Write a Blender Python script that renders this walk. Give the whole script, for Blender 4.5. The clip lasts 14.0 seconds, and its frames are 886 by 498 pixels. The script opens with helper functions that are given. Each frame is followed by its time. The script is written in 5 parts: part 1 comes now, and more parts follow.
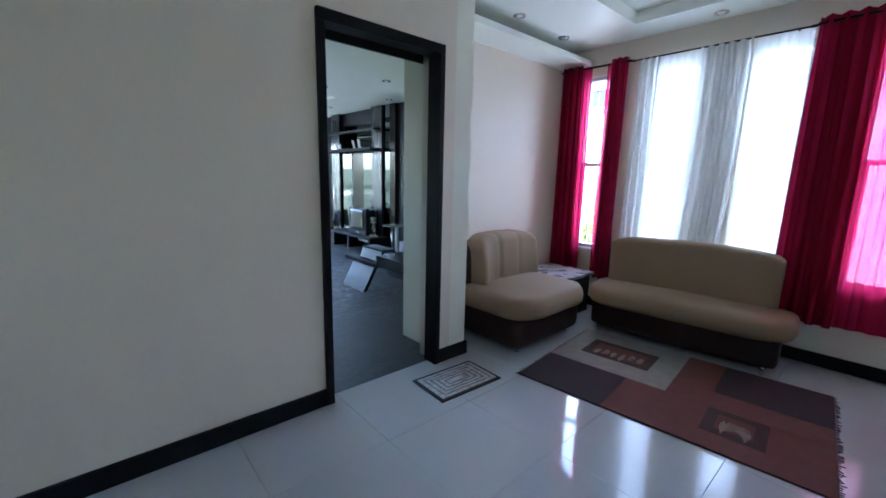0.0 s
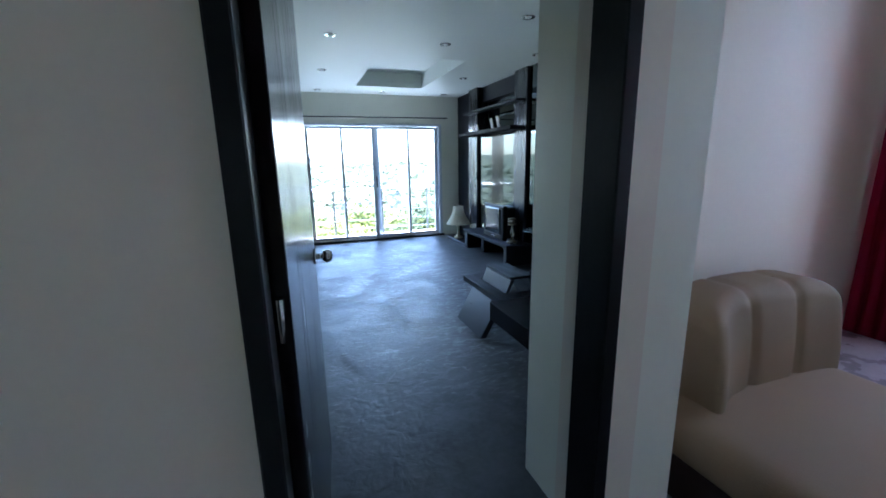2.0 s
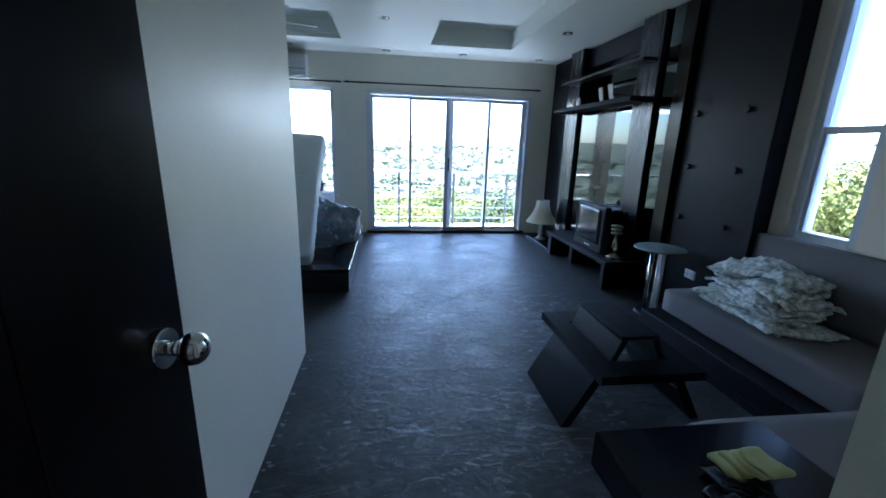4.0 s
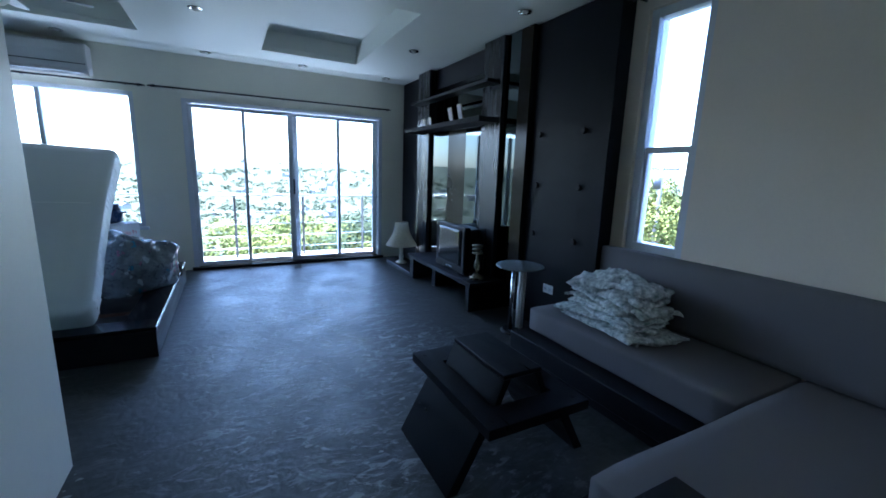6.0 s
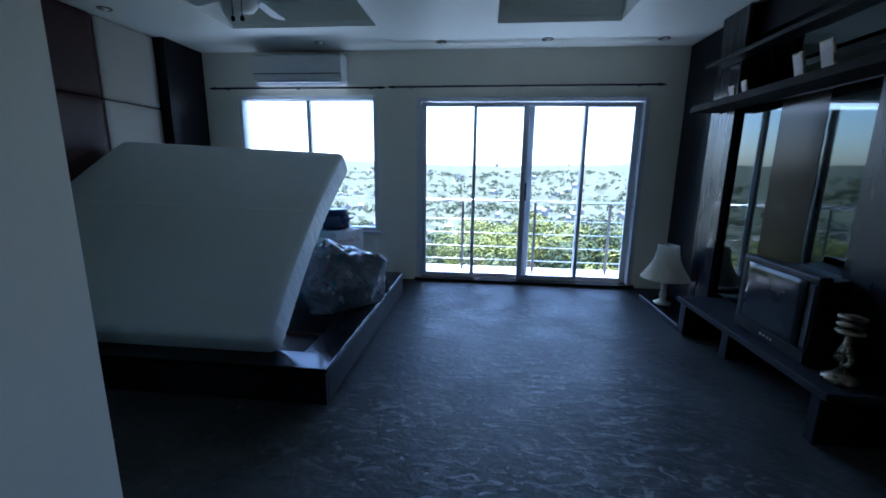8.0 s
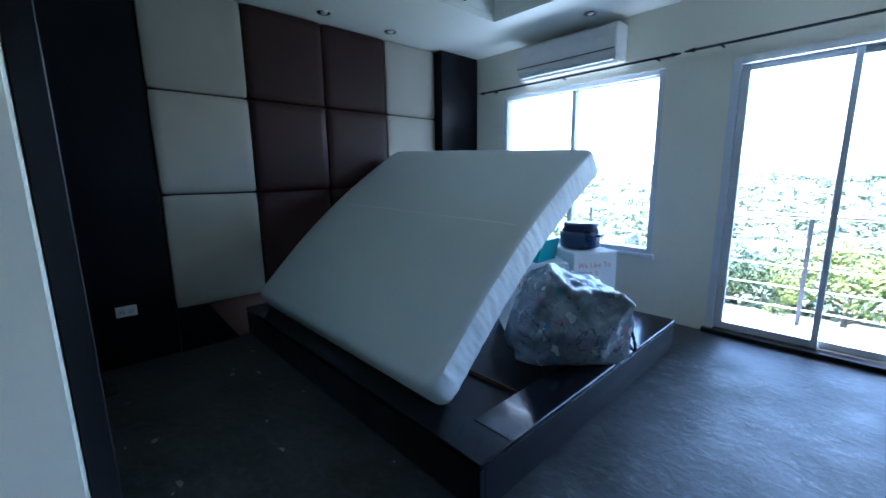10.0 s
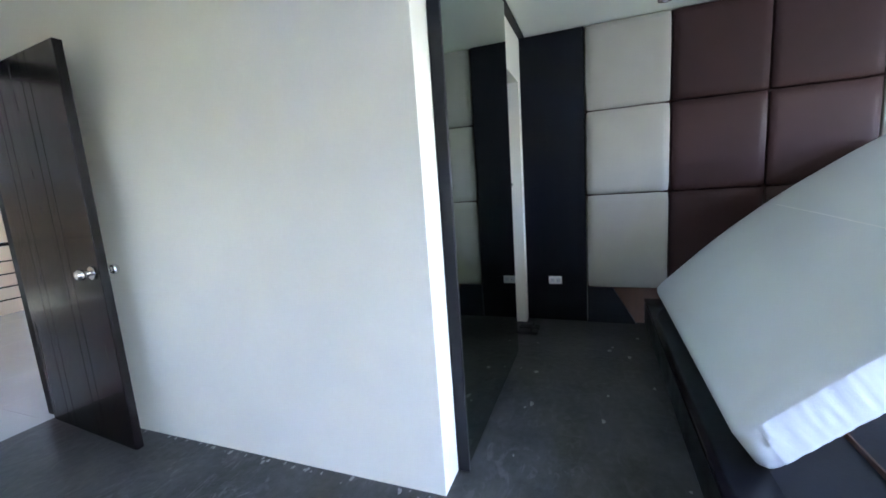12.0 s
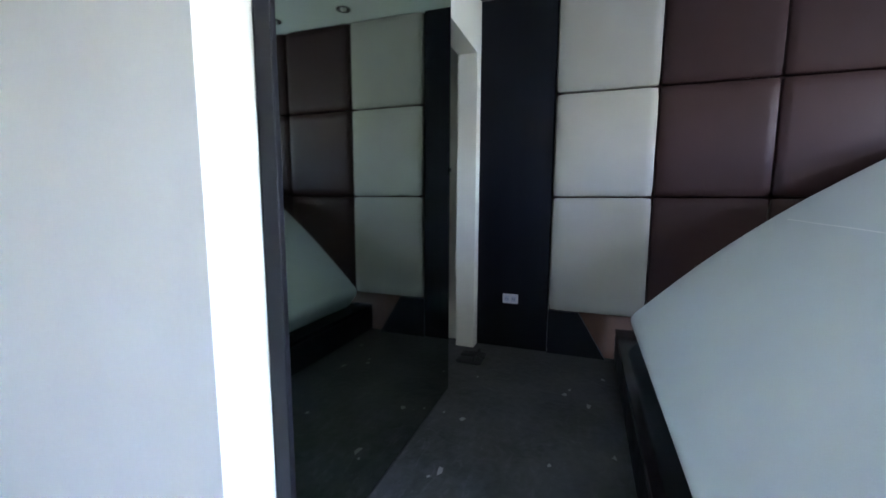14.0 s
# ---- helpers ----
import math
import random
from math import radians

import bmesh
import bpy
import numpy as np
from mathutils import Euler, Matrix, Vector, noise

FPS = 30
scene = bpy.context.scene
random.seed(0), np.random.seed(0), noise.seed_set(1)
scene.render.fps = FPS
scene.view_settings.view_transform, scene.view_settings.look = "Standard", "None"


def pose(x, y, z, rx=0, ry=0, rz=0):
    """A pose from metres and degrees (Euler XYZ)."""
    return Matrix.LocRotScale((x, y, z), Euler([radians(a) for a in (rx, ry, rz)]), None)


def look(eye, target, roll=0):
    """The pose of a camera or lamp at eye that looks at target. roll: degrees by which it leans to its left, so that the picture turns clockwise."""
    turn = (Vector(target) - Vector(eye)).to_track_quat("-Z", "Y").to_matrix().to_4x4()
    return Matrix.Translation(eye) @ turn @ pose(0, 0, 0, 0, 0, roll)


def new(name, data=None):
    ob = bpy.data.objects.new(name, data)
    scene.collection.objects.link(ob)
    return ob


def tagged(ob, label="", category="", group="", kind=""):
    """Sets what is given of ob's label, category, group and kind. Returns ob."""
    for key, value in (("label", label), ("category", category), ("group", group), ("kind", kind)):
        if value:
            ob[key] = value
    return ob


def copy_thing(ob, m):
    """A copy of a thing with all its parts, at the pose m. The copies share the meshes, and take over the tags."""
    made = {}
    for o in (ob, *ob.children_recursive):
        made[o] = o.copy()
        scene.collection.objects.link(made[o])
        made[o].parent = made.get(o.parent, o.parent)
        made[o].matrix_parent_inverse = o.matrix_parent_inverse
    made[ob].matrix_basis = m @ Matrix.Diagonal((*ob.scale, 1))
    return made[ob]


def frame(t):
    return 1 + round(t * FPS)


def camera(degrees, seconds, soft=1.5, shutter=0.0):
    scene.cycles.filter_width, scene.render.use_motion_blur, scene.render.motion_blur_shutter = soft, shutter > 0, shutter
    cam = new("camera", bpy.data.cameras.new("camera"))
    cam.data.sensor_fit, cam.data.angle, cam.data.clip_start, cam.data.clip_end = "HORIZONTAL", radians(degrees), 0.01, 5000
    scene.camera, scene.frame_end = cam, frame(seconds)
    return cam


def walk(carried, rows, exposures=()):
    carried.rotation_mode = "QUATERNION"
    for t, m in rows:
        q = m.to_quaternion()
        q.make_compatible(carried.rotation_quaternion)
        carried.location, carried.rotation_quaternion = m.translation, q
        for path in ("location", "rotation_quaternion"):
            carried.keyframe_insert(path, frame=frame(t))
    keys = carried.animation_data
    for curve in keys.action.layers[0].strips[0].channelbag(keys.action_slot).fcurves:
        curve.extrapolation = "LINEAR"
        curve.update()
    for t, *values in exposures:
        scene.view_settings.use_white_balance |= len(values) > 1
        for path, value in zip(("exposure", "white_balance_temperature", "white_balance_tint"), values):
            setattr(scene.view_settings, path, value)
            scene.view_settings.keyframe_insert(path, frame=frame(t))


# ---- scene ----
cam = camera(95.6, 14.0, 1.7)
PATH = [
    (0, (0.334, 0.13, 1.368), (1.645, 1.598, 1.013), 1.3),
    (0.5, (0.626, 0.453, 1.361), (2.014, 1.829, 0.935), 0.1),
    (1, (0.938, 0.766, 1.333), (2.17, 2.286, 0.919), 1.5),
    (1.5, (1.176, 1.137, 1.361), (2.171, 2.82, 0.938), -0.7),
    (2, (1.428, 1.44, 1.392), (2.074, 3.284, 0.965), -1.0),
    (2.5, (1.581, 1.716, 1.369), (1.999, 3.622, 0.93), 1.1),
    (2.7, (1.641, 1.858, 1.396), (2.0, 3.773, 0.946), 0.4),
    (4.8, (1.91, 2.725, 1.3), (2.162, 4.64, 0.781), 2.3),
    (5, (1.936, 2.744, 1.293), (2.353, 4.644, 0.828), 3.0),
    (5.5, (1.98, 2.797, 1.305), (2.795, 4.593, 0.974), 3.1),
    (6, (1.975, 2.929, 1.311), (2.897, 4.663, 0.935), 2.0),
    (6.5, (2.061, 3.219, 1.3), (2.648, 5.095, 0.93), 0.6),
    (7, (2.141, 3.495, 1.318), (2.459, 5.433, 0.938), 1.4),
    (7.5, (2.202, 3.828, 1.332), (2.255, 5.779, 0.895), -0.1),
    (8, (2.298, 4.133, 1.296), (2.101, 6.084, 0.902), 0.8),
    (8.5, (2.312, 4.414, 1.338), (1.693, 6.281, 0.973), -0.2),
    (8.7, (2.322, 4.514, 1.314), (1.549, 6.327, 0.973), -0.3),
    (10.8, (2.334, 5.426, 1.255), (0.525, 6.210, 0.920), -1.8),
    (11, (2.377, 5.520, 1.258), (0.484, 6.089, 0.952), -1.7),
    (11.5, (2.474, 5.602, 1.269), (0.500, 5.560, 0.951), -0.9),
    (12, (2.717, 5.629, 1.318), (0.874, 4.920, 1.007), -4.0),
    (12.5, (2.829, 5.652, 1.313), (1.194, 4.555, 0.966), -2.2),
    (13, (2.612, 5.680, 1.312), (0.966, 4.595, 0.968), -3.0),
    (13.5, (2.293, 5.793, 1.232), (0.524, 4.933, 0.873), 1.4),
    (14, (1.943, 5.794, 1.131), (0.073, 5.128, 0.883), 0.3),
]
EXPOSURES = [(0, 5.0, 5300, 9), (1.0, 5.0, 5300, 9), (1.5, 4.71, 5250, 8), (2.0, 4.28, 5150, 9), (2.5, 4.08, 5100, 10), (5.0, 3.68, 5150, 11), (5.5, 3.68, 5050, 10), (6.5, 3.38, 4850, 12), (7.5, 2.87, 4850, 12), (8.5, 2.82, 4900, 12),
             (11.0, 5.09, 5120, 7), (11.5, 5.34, 5450, 8), (12.0, 5.82, 5850, 22), (12.5, 5.74, 6050, 26), (13.0, 5.69, 5950, 25), (13.5, 5.79, 5700, 23), (14.0, 5.74, 5750, 23)]
walk(cam, [(t, look(eye, target, roll)) for t, eye, target, roll in PATH], EXPOSURES)

# ---------- world and sun ----------
world = bpy.data.worlds.new("world")
scene.world = world
world.use_nodes = True
wn = world.node_tree.nodes
sky = wn.new("ShaderNodeTexSky")
sky.sky_type = "NISHITA"
sky.sun_disc = False
sky.sun_elevation = radians(78)
sky.sun_rotation = radians(10)
sky.air_density, sky.dust_density = 1.0, 1.5
world.node_tree.links.new(sky.outputs[0], wn["Background"].inputs[0])
wn["Background"].inputs[1].default_value = 0.15
sun = new("sun", bpy.data.lights.new("sun", "SUN"))
sun.data.energy, sun.data.angle, sun.data.color = 4.6, radians(0.5), (1.0, 0.95, 0.88)
sun.matrix_world = look((0.208 * 0.17 * 60, 0.208 * 0.98 * 60, 0.978 * 60), (0, 0, 0))


WIN_Y = [(2.15, 2.53), (1.42, 1.80), (0.69, 1.06), (-0.03, 0.355)]
# lamps added at the heads of the two north openings to brighten the ceiling
for lx, lz, lw, lp in ((2.75, 1.95, 2.25, 0.8), (0.27, 1.985, 1.45, 0.5)):
    strip = new("sky_fill", bpy.data.lights.new("sky_fill", "AREA"))
    strip.data.shape, strip.data.size, strip.data.size_y, strip.data.energy = "RECTANGLE", lw, 0.07, lp
    strip.data.color = (0.86, 0.93, 1.0)
    strip.matrix_world = look((lx, 8.685, lz), (lx, 7.685, lz + 0.45))

# lamps added in the four east windows to brighten the sitting room and sheers
for ly in WIN_Y:
    strip = new("sky_fill", bpy.data.lights.new("sky_fill", "AREA"))
    strip.data.shape, strip.data.size, strip.data.size_y, strip.data.energy = "RECTANGLE", ly[1] - ly[0] - 0.1, 1.6, 0.48
    strip.data.color = (0.90, 0.95, 1.0)
    strip.matrix_world = look((4.54, (ly[0] + ly[1]) / 2, 1.53), (3.43, (ly[0] + ly[1]) / 2, 1.53))


# ---------- materials ----------
def material(name, color, rough=0.6, metal=0.0, vary=0.12, big=1.2, fine=40.0, bump=0.05, coat=0.0, gloss_vary=0.1, stretch=(1, 1, 1), second=None, spec=0.5):
    m = bpy.data.materials.new(name)
    m.use_nodes = True
    t = m.node_tree
    n, l = t.nodes, t.links
    p = n["Principled BSDF"]
    geo = n.new("ShaderNodeNewGeometry")
    mp = n.new("ShaderNodeVectorMath")
    mp.operation = "MULTIPLY"
    mp.inputs[1].default_value = stretch
    l.new(geo.outputs["Position"], mp.inputs[0])
    a, b = n.new("ShaderNodeTexNoise"), n.new("ShaderNodeTexNoise")
    a.inputs["Scale"].default_value, b.inputs["Scale"].default_value = big, fine
    a.inputs["Detail"].default_value, b.inputs["Detail"].default_value = 5, 3
    l.new(mp.outputs[0], a.inputs["Vector"])
    l.new(mp.outputs[0], b.inputs["Vector"])
    add = n.new("ShaderNodeMath")
    add.operation = "MULTIPLY_ADD"
    add.inputs[1].default_value = 0.35
    l.new(b.outputs["Fac"], add.inputs[0])
    l.new(a.outputs["Fac"], add.inputs[2])
    ramp = n.new("ShaderNodeMapRange")
    ramp.inputs[1].default_value, ramp.inputs[2].default_value = 0.4, 0.95
    l.new(add.outputs[0], ramp.inputs[0])
    mix = n.new("ShaderNodeMix")
    mix.data_type = "RGBA"
    lo = [c * (1 - vary) for c in color]
    hi = [min(1, c * (1 + vary)) for c in color] if second is None else second
    mix.inputs[6].default_value, mix.inputs[7].default_value = (*lo, 1), (*hi, 1)
    l.new(ramp.outputs[0], mix.inputs[0])
    l.new(mix.outputs[2], p.inputs["Base Color"])
    rr = n.new("ShaderNodeMapRange")
    rr.inputs[1].default_value, rr.inputs[2].default_value = 0.3, 0.7
    rr.inputs[3].default_value, rr.inputs[4].default_value = max(0.02, rough - gloss_vary), min(1, rough + gloss_vary)
    l.new(a.outputs["Fac"], rr.inputs[0])
    l.new(rr.outputs[0], p.inputs["Roughness"])
    p.inputs["Metallic"].default_value = metal
    p.inputs["Coat Weight"].default_value = coat
    p.inputs["Specular IOR Level"].default_value = spec
    if bump:
        bp = n.new("ShaderNodeBump")
        bp.inputs["Strength"].default_value, bp.inputs["Distance"].default_value = bump, 0.02
        l.new(b.outputs["Fac"], bp.inputs["Height"])
        l.new(bp.outputs[0], p.inputs["Normal"])
    return m


def glass_material(name, tint=(1, 1, 1), gloss=0.06):
    m = bpy.data.materials.new(name)
    m.use_nodes = True
    n, l = m.node_tree.nodes, m.node_tree.links
    n.remove(n["Principled BSDF"])
    tr, gl, mx, fr = n.new("ShaderNodeBsdfTransparent"), n.new("ShaderNodeBsdfGlossy"), n.new("ShaderNodeMixShader"), n.new("ShaderNodeFresnel")
    tr.inputs[0].default_value = (*tint, 1)
    gl.inputs["Roughness"].default_value = 0.01
    fr.inputs[0].default_value = 1.4
    l.new(fr.outputs[0], mx.inputs[0])
    l.new(tr.outputs[0], mx.inputs[1])
    l.new(gl.outputs[0], mx.inputs[2])
    l.new(mx.outputs[0], n["Material Output"].inputs[0])
    return m


def cloth_material(name, color, see, pass_on, weave=300.0):
    """Thin cloth: see lets the view through, pass_on is the light that it spreads to the other side."""
    m = bpy.data.materials.new(name)
    m.use_nodes = True
    n, l = m.node_tree.nodes, m.node_tree.links
    n.remove(n["Principled BSDF"])
    d, tl, tr = n.new("ShaderNodeBsdfDiffuse"), n.new("ShaderNodeBsdfTranslucent"), n.new("ShaderNodeBsdfTransparent")
    m1, m2 = n.new("ShaderNodeMixShader"), n.new("ShaderNodeMixShader")
    ns, cr = n.new("ShaderNodeTexNoise"), n.new("ShaderNodeMix")
    ns.inputs["Scale"].default_value, ns.inputs["Detail"].default_value = 14.0, 6
    cr.data_type = "RGBA"
    cr.inputs[6].default_value, cr.inputs[7].default_value = (*[c * 0.8 for c in color], 1), (*[min(1, c * 1.15) for c in color], 1)
    l.new(ns.outputs["Fac"], cr.inputs[0])
    for s in (d, tl):
        l.new(cr.outputs[2], s.inputs[0])
    tr.inputs[0].default_value = (*[min(1, c * 0.4 + 0.6 * max(color)) for c in color], 1)
    m1.inputs[0].default_value, m2.inputs[0].default_value = pass_on, see
    l.new(d.outputs[0], m1.inputs[1])
    l.new(tl.outputs[0], m1.inputs[2])
    l.new(m1.outputs[0], m2.inputs[1])
    l.new(tr.outputs[0], m2.inputs[2])
    l.new(m2.outputs[0], n["Material Output"].inputs[0])
    return m


def concrete_floor():
    m = material("dark_scuffed_concrete", (0.037, 0.040, 0.038), 0.5, 0, 0.5, 3.4, 24, 0.10, gloss_vary=0.1, second=(0.074, 0.076, 0.074), spec=0.22)
    n, l = m.node_tree.nodes, m.node_tree.links
    p = n["Principled BSDF"]
    prev = p.inputs["Base Color"].links[0].from_socket
    geo = n.new("ShaderNodeNewGeometry")
    zone = n.new("ShaderNodeTexNoise")
    zone.inputs["Scale"].default_value, zone.inputs["Detail"].default_value = 0.55, 4
    l.new(geo.outputs["Position"], zone.inputs["Vector"])
    zr = n.new("ShaderNodeMapRange")
    zr.inputs[1].default_value, zr.inputs[2].default_value = 0.38, 0.58
    l.new(zone.outputs["Fac"], zr.inputs[0])
    # the smears and painted glints lie thickest in the middle of the room
    flat, away, central, both = n.new("ShaderNodeVectorMath"), n.new("ShaderNodeVectorMath"), n.new("ShaderNodeMapRange"), n.new("ShaderNodeMath")
    flat.operation, away.operation, both.operation = "MULTIPLY", "DISTANCE", "MULTIPLY"
    flat.inputs[1].default_value, away.inputs[1].default_value = (1.5, 0.8, 0.0), (3.75, 4.5, 0.0)
    central.inputs[1].default_value, central.inputs[2].default_value, central.inputs[3].default_value, central.inputs[4].default_value = 0.9, 2.6, 1.0, 0.10
    l.new(geo.outputs["Position"], flat.inputs[0])
    l.new(flat.outputs[0], away.inputs[0])
    l.new(away.outputs["Value"], central.inputs[0])
    l.new(central.outputs[0], both.inputs[0])
    l.new(zr.outputs[0], both.inputs[1])
    # trowel smears: streaks pulled in several directions, slightly raised, sky glints painted in as paler colour
    relief = None
    for turn, scale, squash, warp, lo, hi, amount, col in ((0.6, 5.5, 0.45, 2.6, 0.50, 0.62, 0.45, (0.12, 0.135, 0.14)), (-0.8, 8.0, 0.40, 2.2, 0.53, 0.62, 0.60, (0.17, 0.185, 0.19)),
                                                           (1.6, 13.0, 0.45, 1.8, 0.56, 0.63, 0.75, (0.27, 0.275, 0.28))):
        mp, tex, th, mul2 = n.new("ShaderNodeMapping"), n.new("ShaderNodeTexNoise"), n.new("ShaderNodeMapRange"), n.new("ShaderNodeMath")
        mp.inputs["Rotation"].default_value, mp.inputs["Scale"].default_value = (0, 0, turn), (squash, 1, 1)
        l.new(geo.outputs["Position"], mp.inputs["Vector"])
        tex.inputs["Scale"].default_value, tex.inputs["Detail"].default_value, tex.inputs["Distortion"].default_value, tex.inputs["Roughness"].default_value = scale, 8, warp, 0.62
        l.new(mp.outputs[0], tex.inputs["Vector"])
        th.inputs[1].default_value, th.inputs[2].default_value, th.inputs[4].default_value = lo, hi, amount
        l.new(tex.outputs["Fac"], th.inputs[0])
        mul2.operation = "MULTIPLY"
        l.new(th.outputs[0], mul2.inputs[0])
        l.new(both.outputs[0], mul2.inputs[1])
        mix = n.new("ShaderNodeMix")
        mix.data_type = "RGBA"
        mix.inputs[7].default_value = (*col, 1)
        l.new(mul2.outputs[0], mix.inputs[0])
        l.new(prev, mix.inputs[6])
        prev = mix.outputs[2]
        if relief is None:
            relief = mul2.outputs[0]
        else:
            up = n.new("ShaderNodeMath")
            l.new(relief, up.inputs[0])
            l.new(mul2.outputs[0], up.inputs[1])
            relief = up.outputs[0]
    # uneven trowelled surface under the smears
    wave, tall, bmp = n.new("ShaderNodeTexNoise"), n.new("ShaderNodeMath"), n.new("ShaderNodeBump")
    wave.inputs["Scale"].default_value, wave.inputs["Detail"].default_value, wave.inputs["Distortion"].default_value = 9.0, 5, 1.4
    l.new(geo.outputs["Position"], wave.inputs["Vector"])
    tall.operation = "MULTIPLY_ADD"
    tall.inputs[1].default_value = 0.6
    l.new(relief, tall.inputs[0])
    l.new(wave.outputs["Fac"], tall.inputs[2])
    bmp.inputs["Strength"].default_value, bmp.inputs["Distance"].default_value = 0.30, 0.014
    l.new(tall.outputs[0], bmp.inputs["Height"])
    l.new(p.inputs["Normal"].links[0].from_socket, bmp.inputs["Normal"])
    l.new(bmp.outputs[0], p.inputs["Normal"])
    l.new(prev, p.inputs["Base Color"])
    return m


def patterned_bag():
    m = material("printed_shopping_bag", (0.15, 0.18, 0.21), 0.22, 0, 0.3, 5, 40, 0.2, second=(0.27, 0.30, 0.33))
    n, l = m.node_tree.nodes, m.node_tree.links
    p = n["Principled BSDF"]
    prev = p.inputs["Base Color"].links[0].from_socket
    geo = n.new("ShaderNodeNewGeometry")
    wob = n.new("ShaderNodeTexNoise")
    wob.inputs["Scale"].default_value, wob.inputs["Detail"].default_value = 24, 2
    l.new(geo.outputs["Position"], wob.inputs["Vector"])
    for scale, lo, hi, col in ((8, 0.0, 0.22, (0.42, 0.45, 0.48)), (6.5, 0.0, 0.16, (0.07, 0.24, 0.36)), (5.5, 0.30, 0.335, (0.09, 0.10, 0.13)), (11, 0.0, 0.14, (0.11, 0.12, 0.16)), (9, 0.0, 0.15, (0.34, 0.16, 0.25)), (7.5, 0.33, 0.352, (0.10, 0.10, 0.14))):
        off = n.new("ShaderNodeVectorMath")
        off.operation = "MULTIPLY_ADD"
        off.inputs[1].default_value = (0.10, 0.10, 0.10)
        l.new(wob.outputs["Color"], off.inputs[0])
        l.new(geo.outputs["Position"], off.inputs[2])
        sh = n.new("ShaderNodeVectorMath")
        sh.inputs[1].default_value = (scale * 1.7, scale * 0.3, 0)
        l.new(off.outputs[0], sh.inputs[0])
        v = n.new("ShaderNodeTexVoronoi")
        v.inputs["Scale"].default_value = scale
        l.new(sh.outputs[0], v.inputs["Vector"])
        c = n.new("ShaderNodeMath")
        c.operation = "COMPARE"
        c.inputs[1].default_value, c.inputs[2].default_value = (lo + hi) / 2, (hi - lo) / 2
        l.new(v.outputs["Distance"], c.inputs[0])
        mix = n.new("ShaderNodeMix")
        mix.data_type = "RGBA"
        mix.inputs[7].default_value = (*col, 1)
        l.new(c.outputs[0], mix.inputs[0])
        l.new(prev, mix.inputs[6])
        prev = mix.outputs[2]
    l.new(prev, p.inputs["Base Color"])
    return m


M_WALL = material("cream_wall_paint", (0.75, 0.67, 0.565), 0.5, 0, 0.05, 1.3, 60, 0.01, gloss_vary=0.1)
M_BEDWALL = material("pale_green_cream_wall_paint", (0.78, 0.765, 0.655), 0.46, 0, 0.035, 3.0, 60, 0.014, gloss_vary=0.06)
M_CEIL = material("white_ceiling_paint", (0.86, 0.88, 0.81), 0.5, 0, 0.03, 0.7, 60, 0.01, gloss_vary=0.03)
M_BEIGE = material("beige_wall_paint", (0.72, 0.58, 0.42), 0.6, 0, 0.06, 0.8, 70, 0.03)
M_CONC = concrete_floor()
M_TILE = material("polished_white_tile", (0.46, 0.475, 0.49), 0.055, 0, 0.04, 1.5, 30, 0.0, gloss_vary=0.02, spec=0.38)
M_GROUT = material("pale_grout", (0.53, 0.54, 0.55), 0.5)
M_BLACK = material("black_stained_wood", (0.0065, 0.007, 0.010), 0.42, 0, 0.2, 1.5, 40, 0.03, stretch=(6, 6, 0.6), gloss_vary=0.05, spec=0.14)
M_BLACKH = material("black_stained_board", (0.008, 0.0085, 0.012), 0.42, 0, 0.25, 1.5, 40, 0.04, stretch=(5, 0.8, 5), gloss_vary=0.08, spec=0.2)
M_FRAME = material("black_painted_frame", (0.008, 0.008, 0.010), 0.4, 0, 0.2, 3, 50, 0.02, spec=0.18)
M_DOOR = material("dark_brown_varnished_wood", (0.0065, 0.0042, 0.0042), 0.24, 0, 0.1, 2, 30, 0.004, stretch=(6, 6, 0.5), coat=0.06, gloss_vary=0.04, spec=0.26)
M_GREYPAD = material("grey_upholstery", (0.37, 0.35, 0.30), 0.6, 0, 0.06, 3, 250, 0.12, spec=0.25)
M_BROWNPAD = material("brown_upholstery", (0.0384, 0.0184, 0.0168), 0.5, 0, 0.15, 3, 250, 0.1, spec=0.16)
M_ALU = material("white_coated_aluminium", (0.62, 0.65, 0.70), 0.35, 0.0, 0.05, 3, 80, 0.01)
M_STEEL = material("brushed_steel", (0.6, 0.6, 0.6), 0.25, 1.0, 0.08, 4, 90, 0.02)
M_CHROME = material("chrome", (0.75, 0.75, 0.74), 0.12, 1.0, 0.05, 8, 60, 0.0, gloss_vary=0.04)
M_GLASS = glass_material("window_glass")
M_TINTGLASS = glass_material("green_tint_glass", (0.75, 0.88, 0.82))
M_FROST = material("frosted_grey_glass", (0.17, 0.20, 0.20), 0.16, 0, 0.1, 4, 60, 0.0, gloss_vary=0.04)
M_MIRROR = material("dark_tinted_mirror", (0.33, 0.385, 0.335), 0.03, 1.0, 0.03, 1.5, 20, 0.0, gloss_vary=0.01)
M_SMOKED = material("smoked_mirror_glass", (0.052, 0.062, 0.062), 0.03, 1.0, 0.05, 1.5, 20, 0.0, gloss_vary=0.01)
M_MATTRESS = material("white_quilted_mattress_ticking", (0.64, 0.685, 0.70), 0.55, 0, 0.05, 2, 180, 0.06)
M_PIPING = material("white_stitching", (0.84, 0.86, 0.86), 0.6)
M_GREYFOAM = material("grey_cushion_fabric", (0.135, 0.128, 0.135), 0.8, 0, 0.12, 2, 260, 0.1)
M_SOFA = material("tan_sofa_fabric", (0.275, 0.188, 0.112), 0.75, 0, 0.1, 4, 260, 0.12)
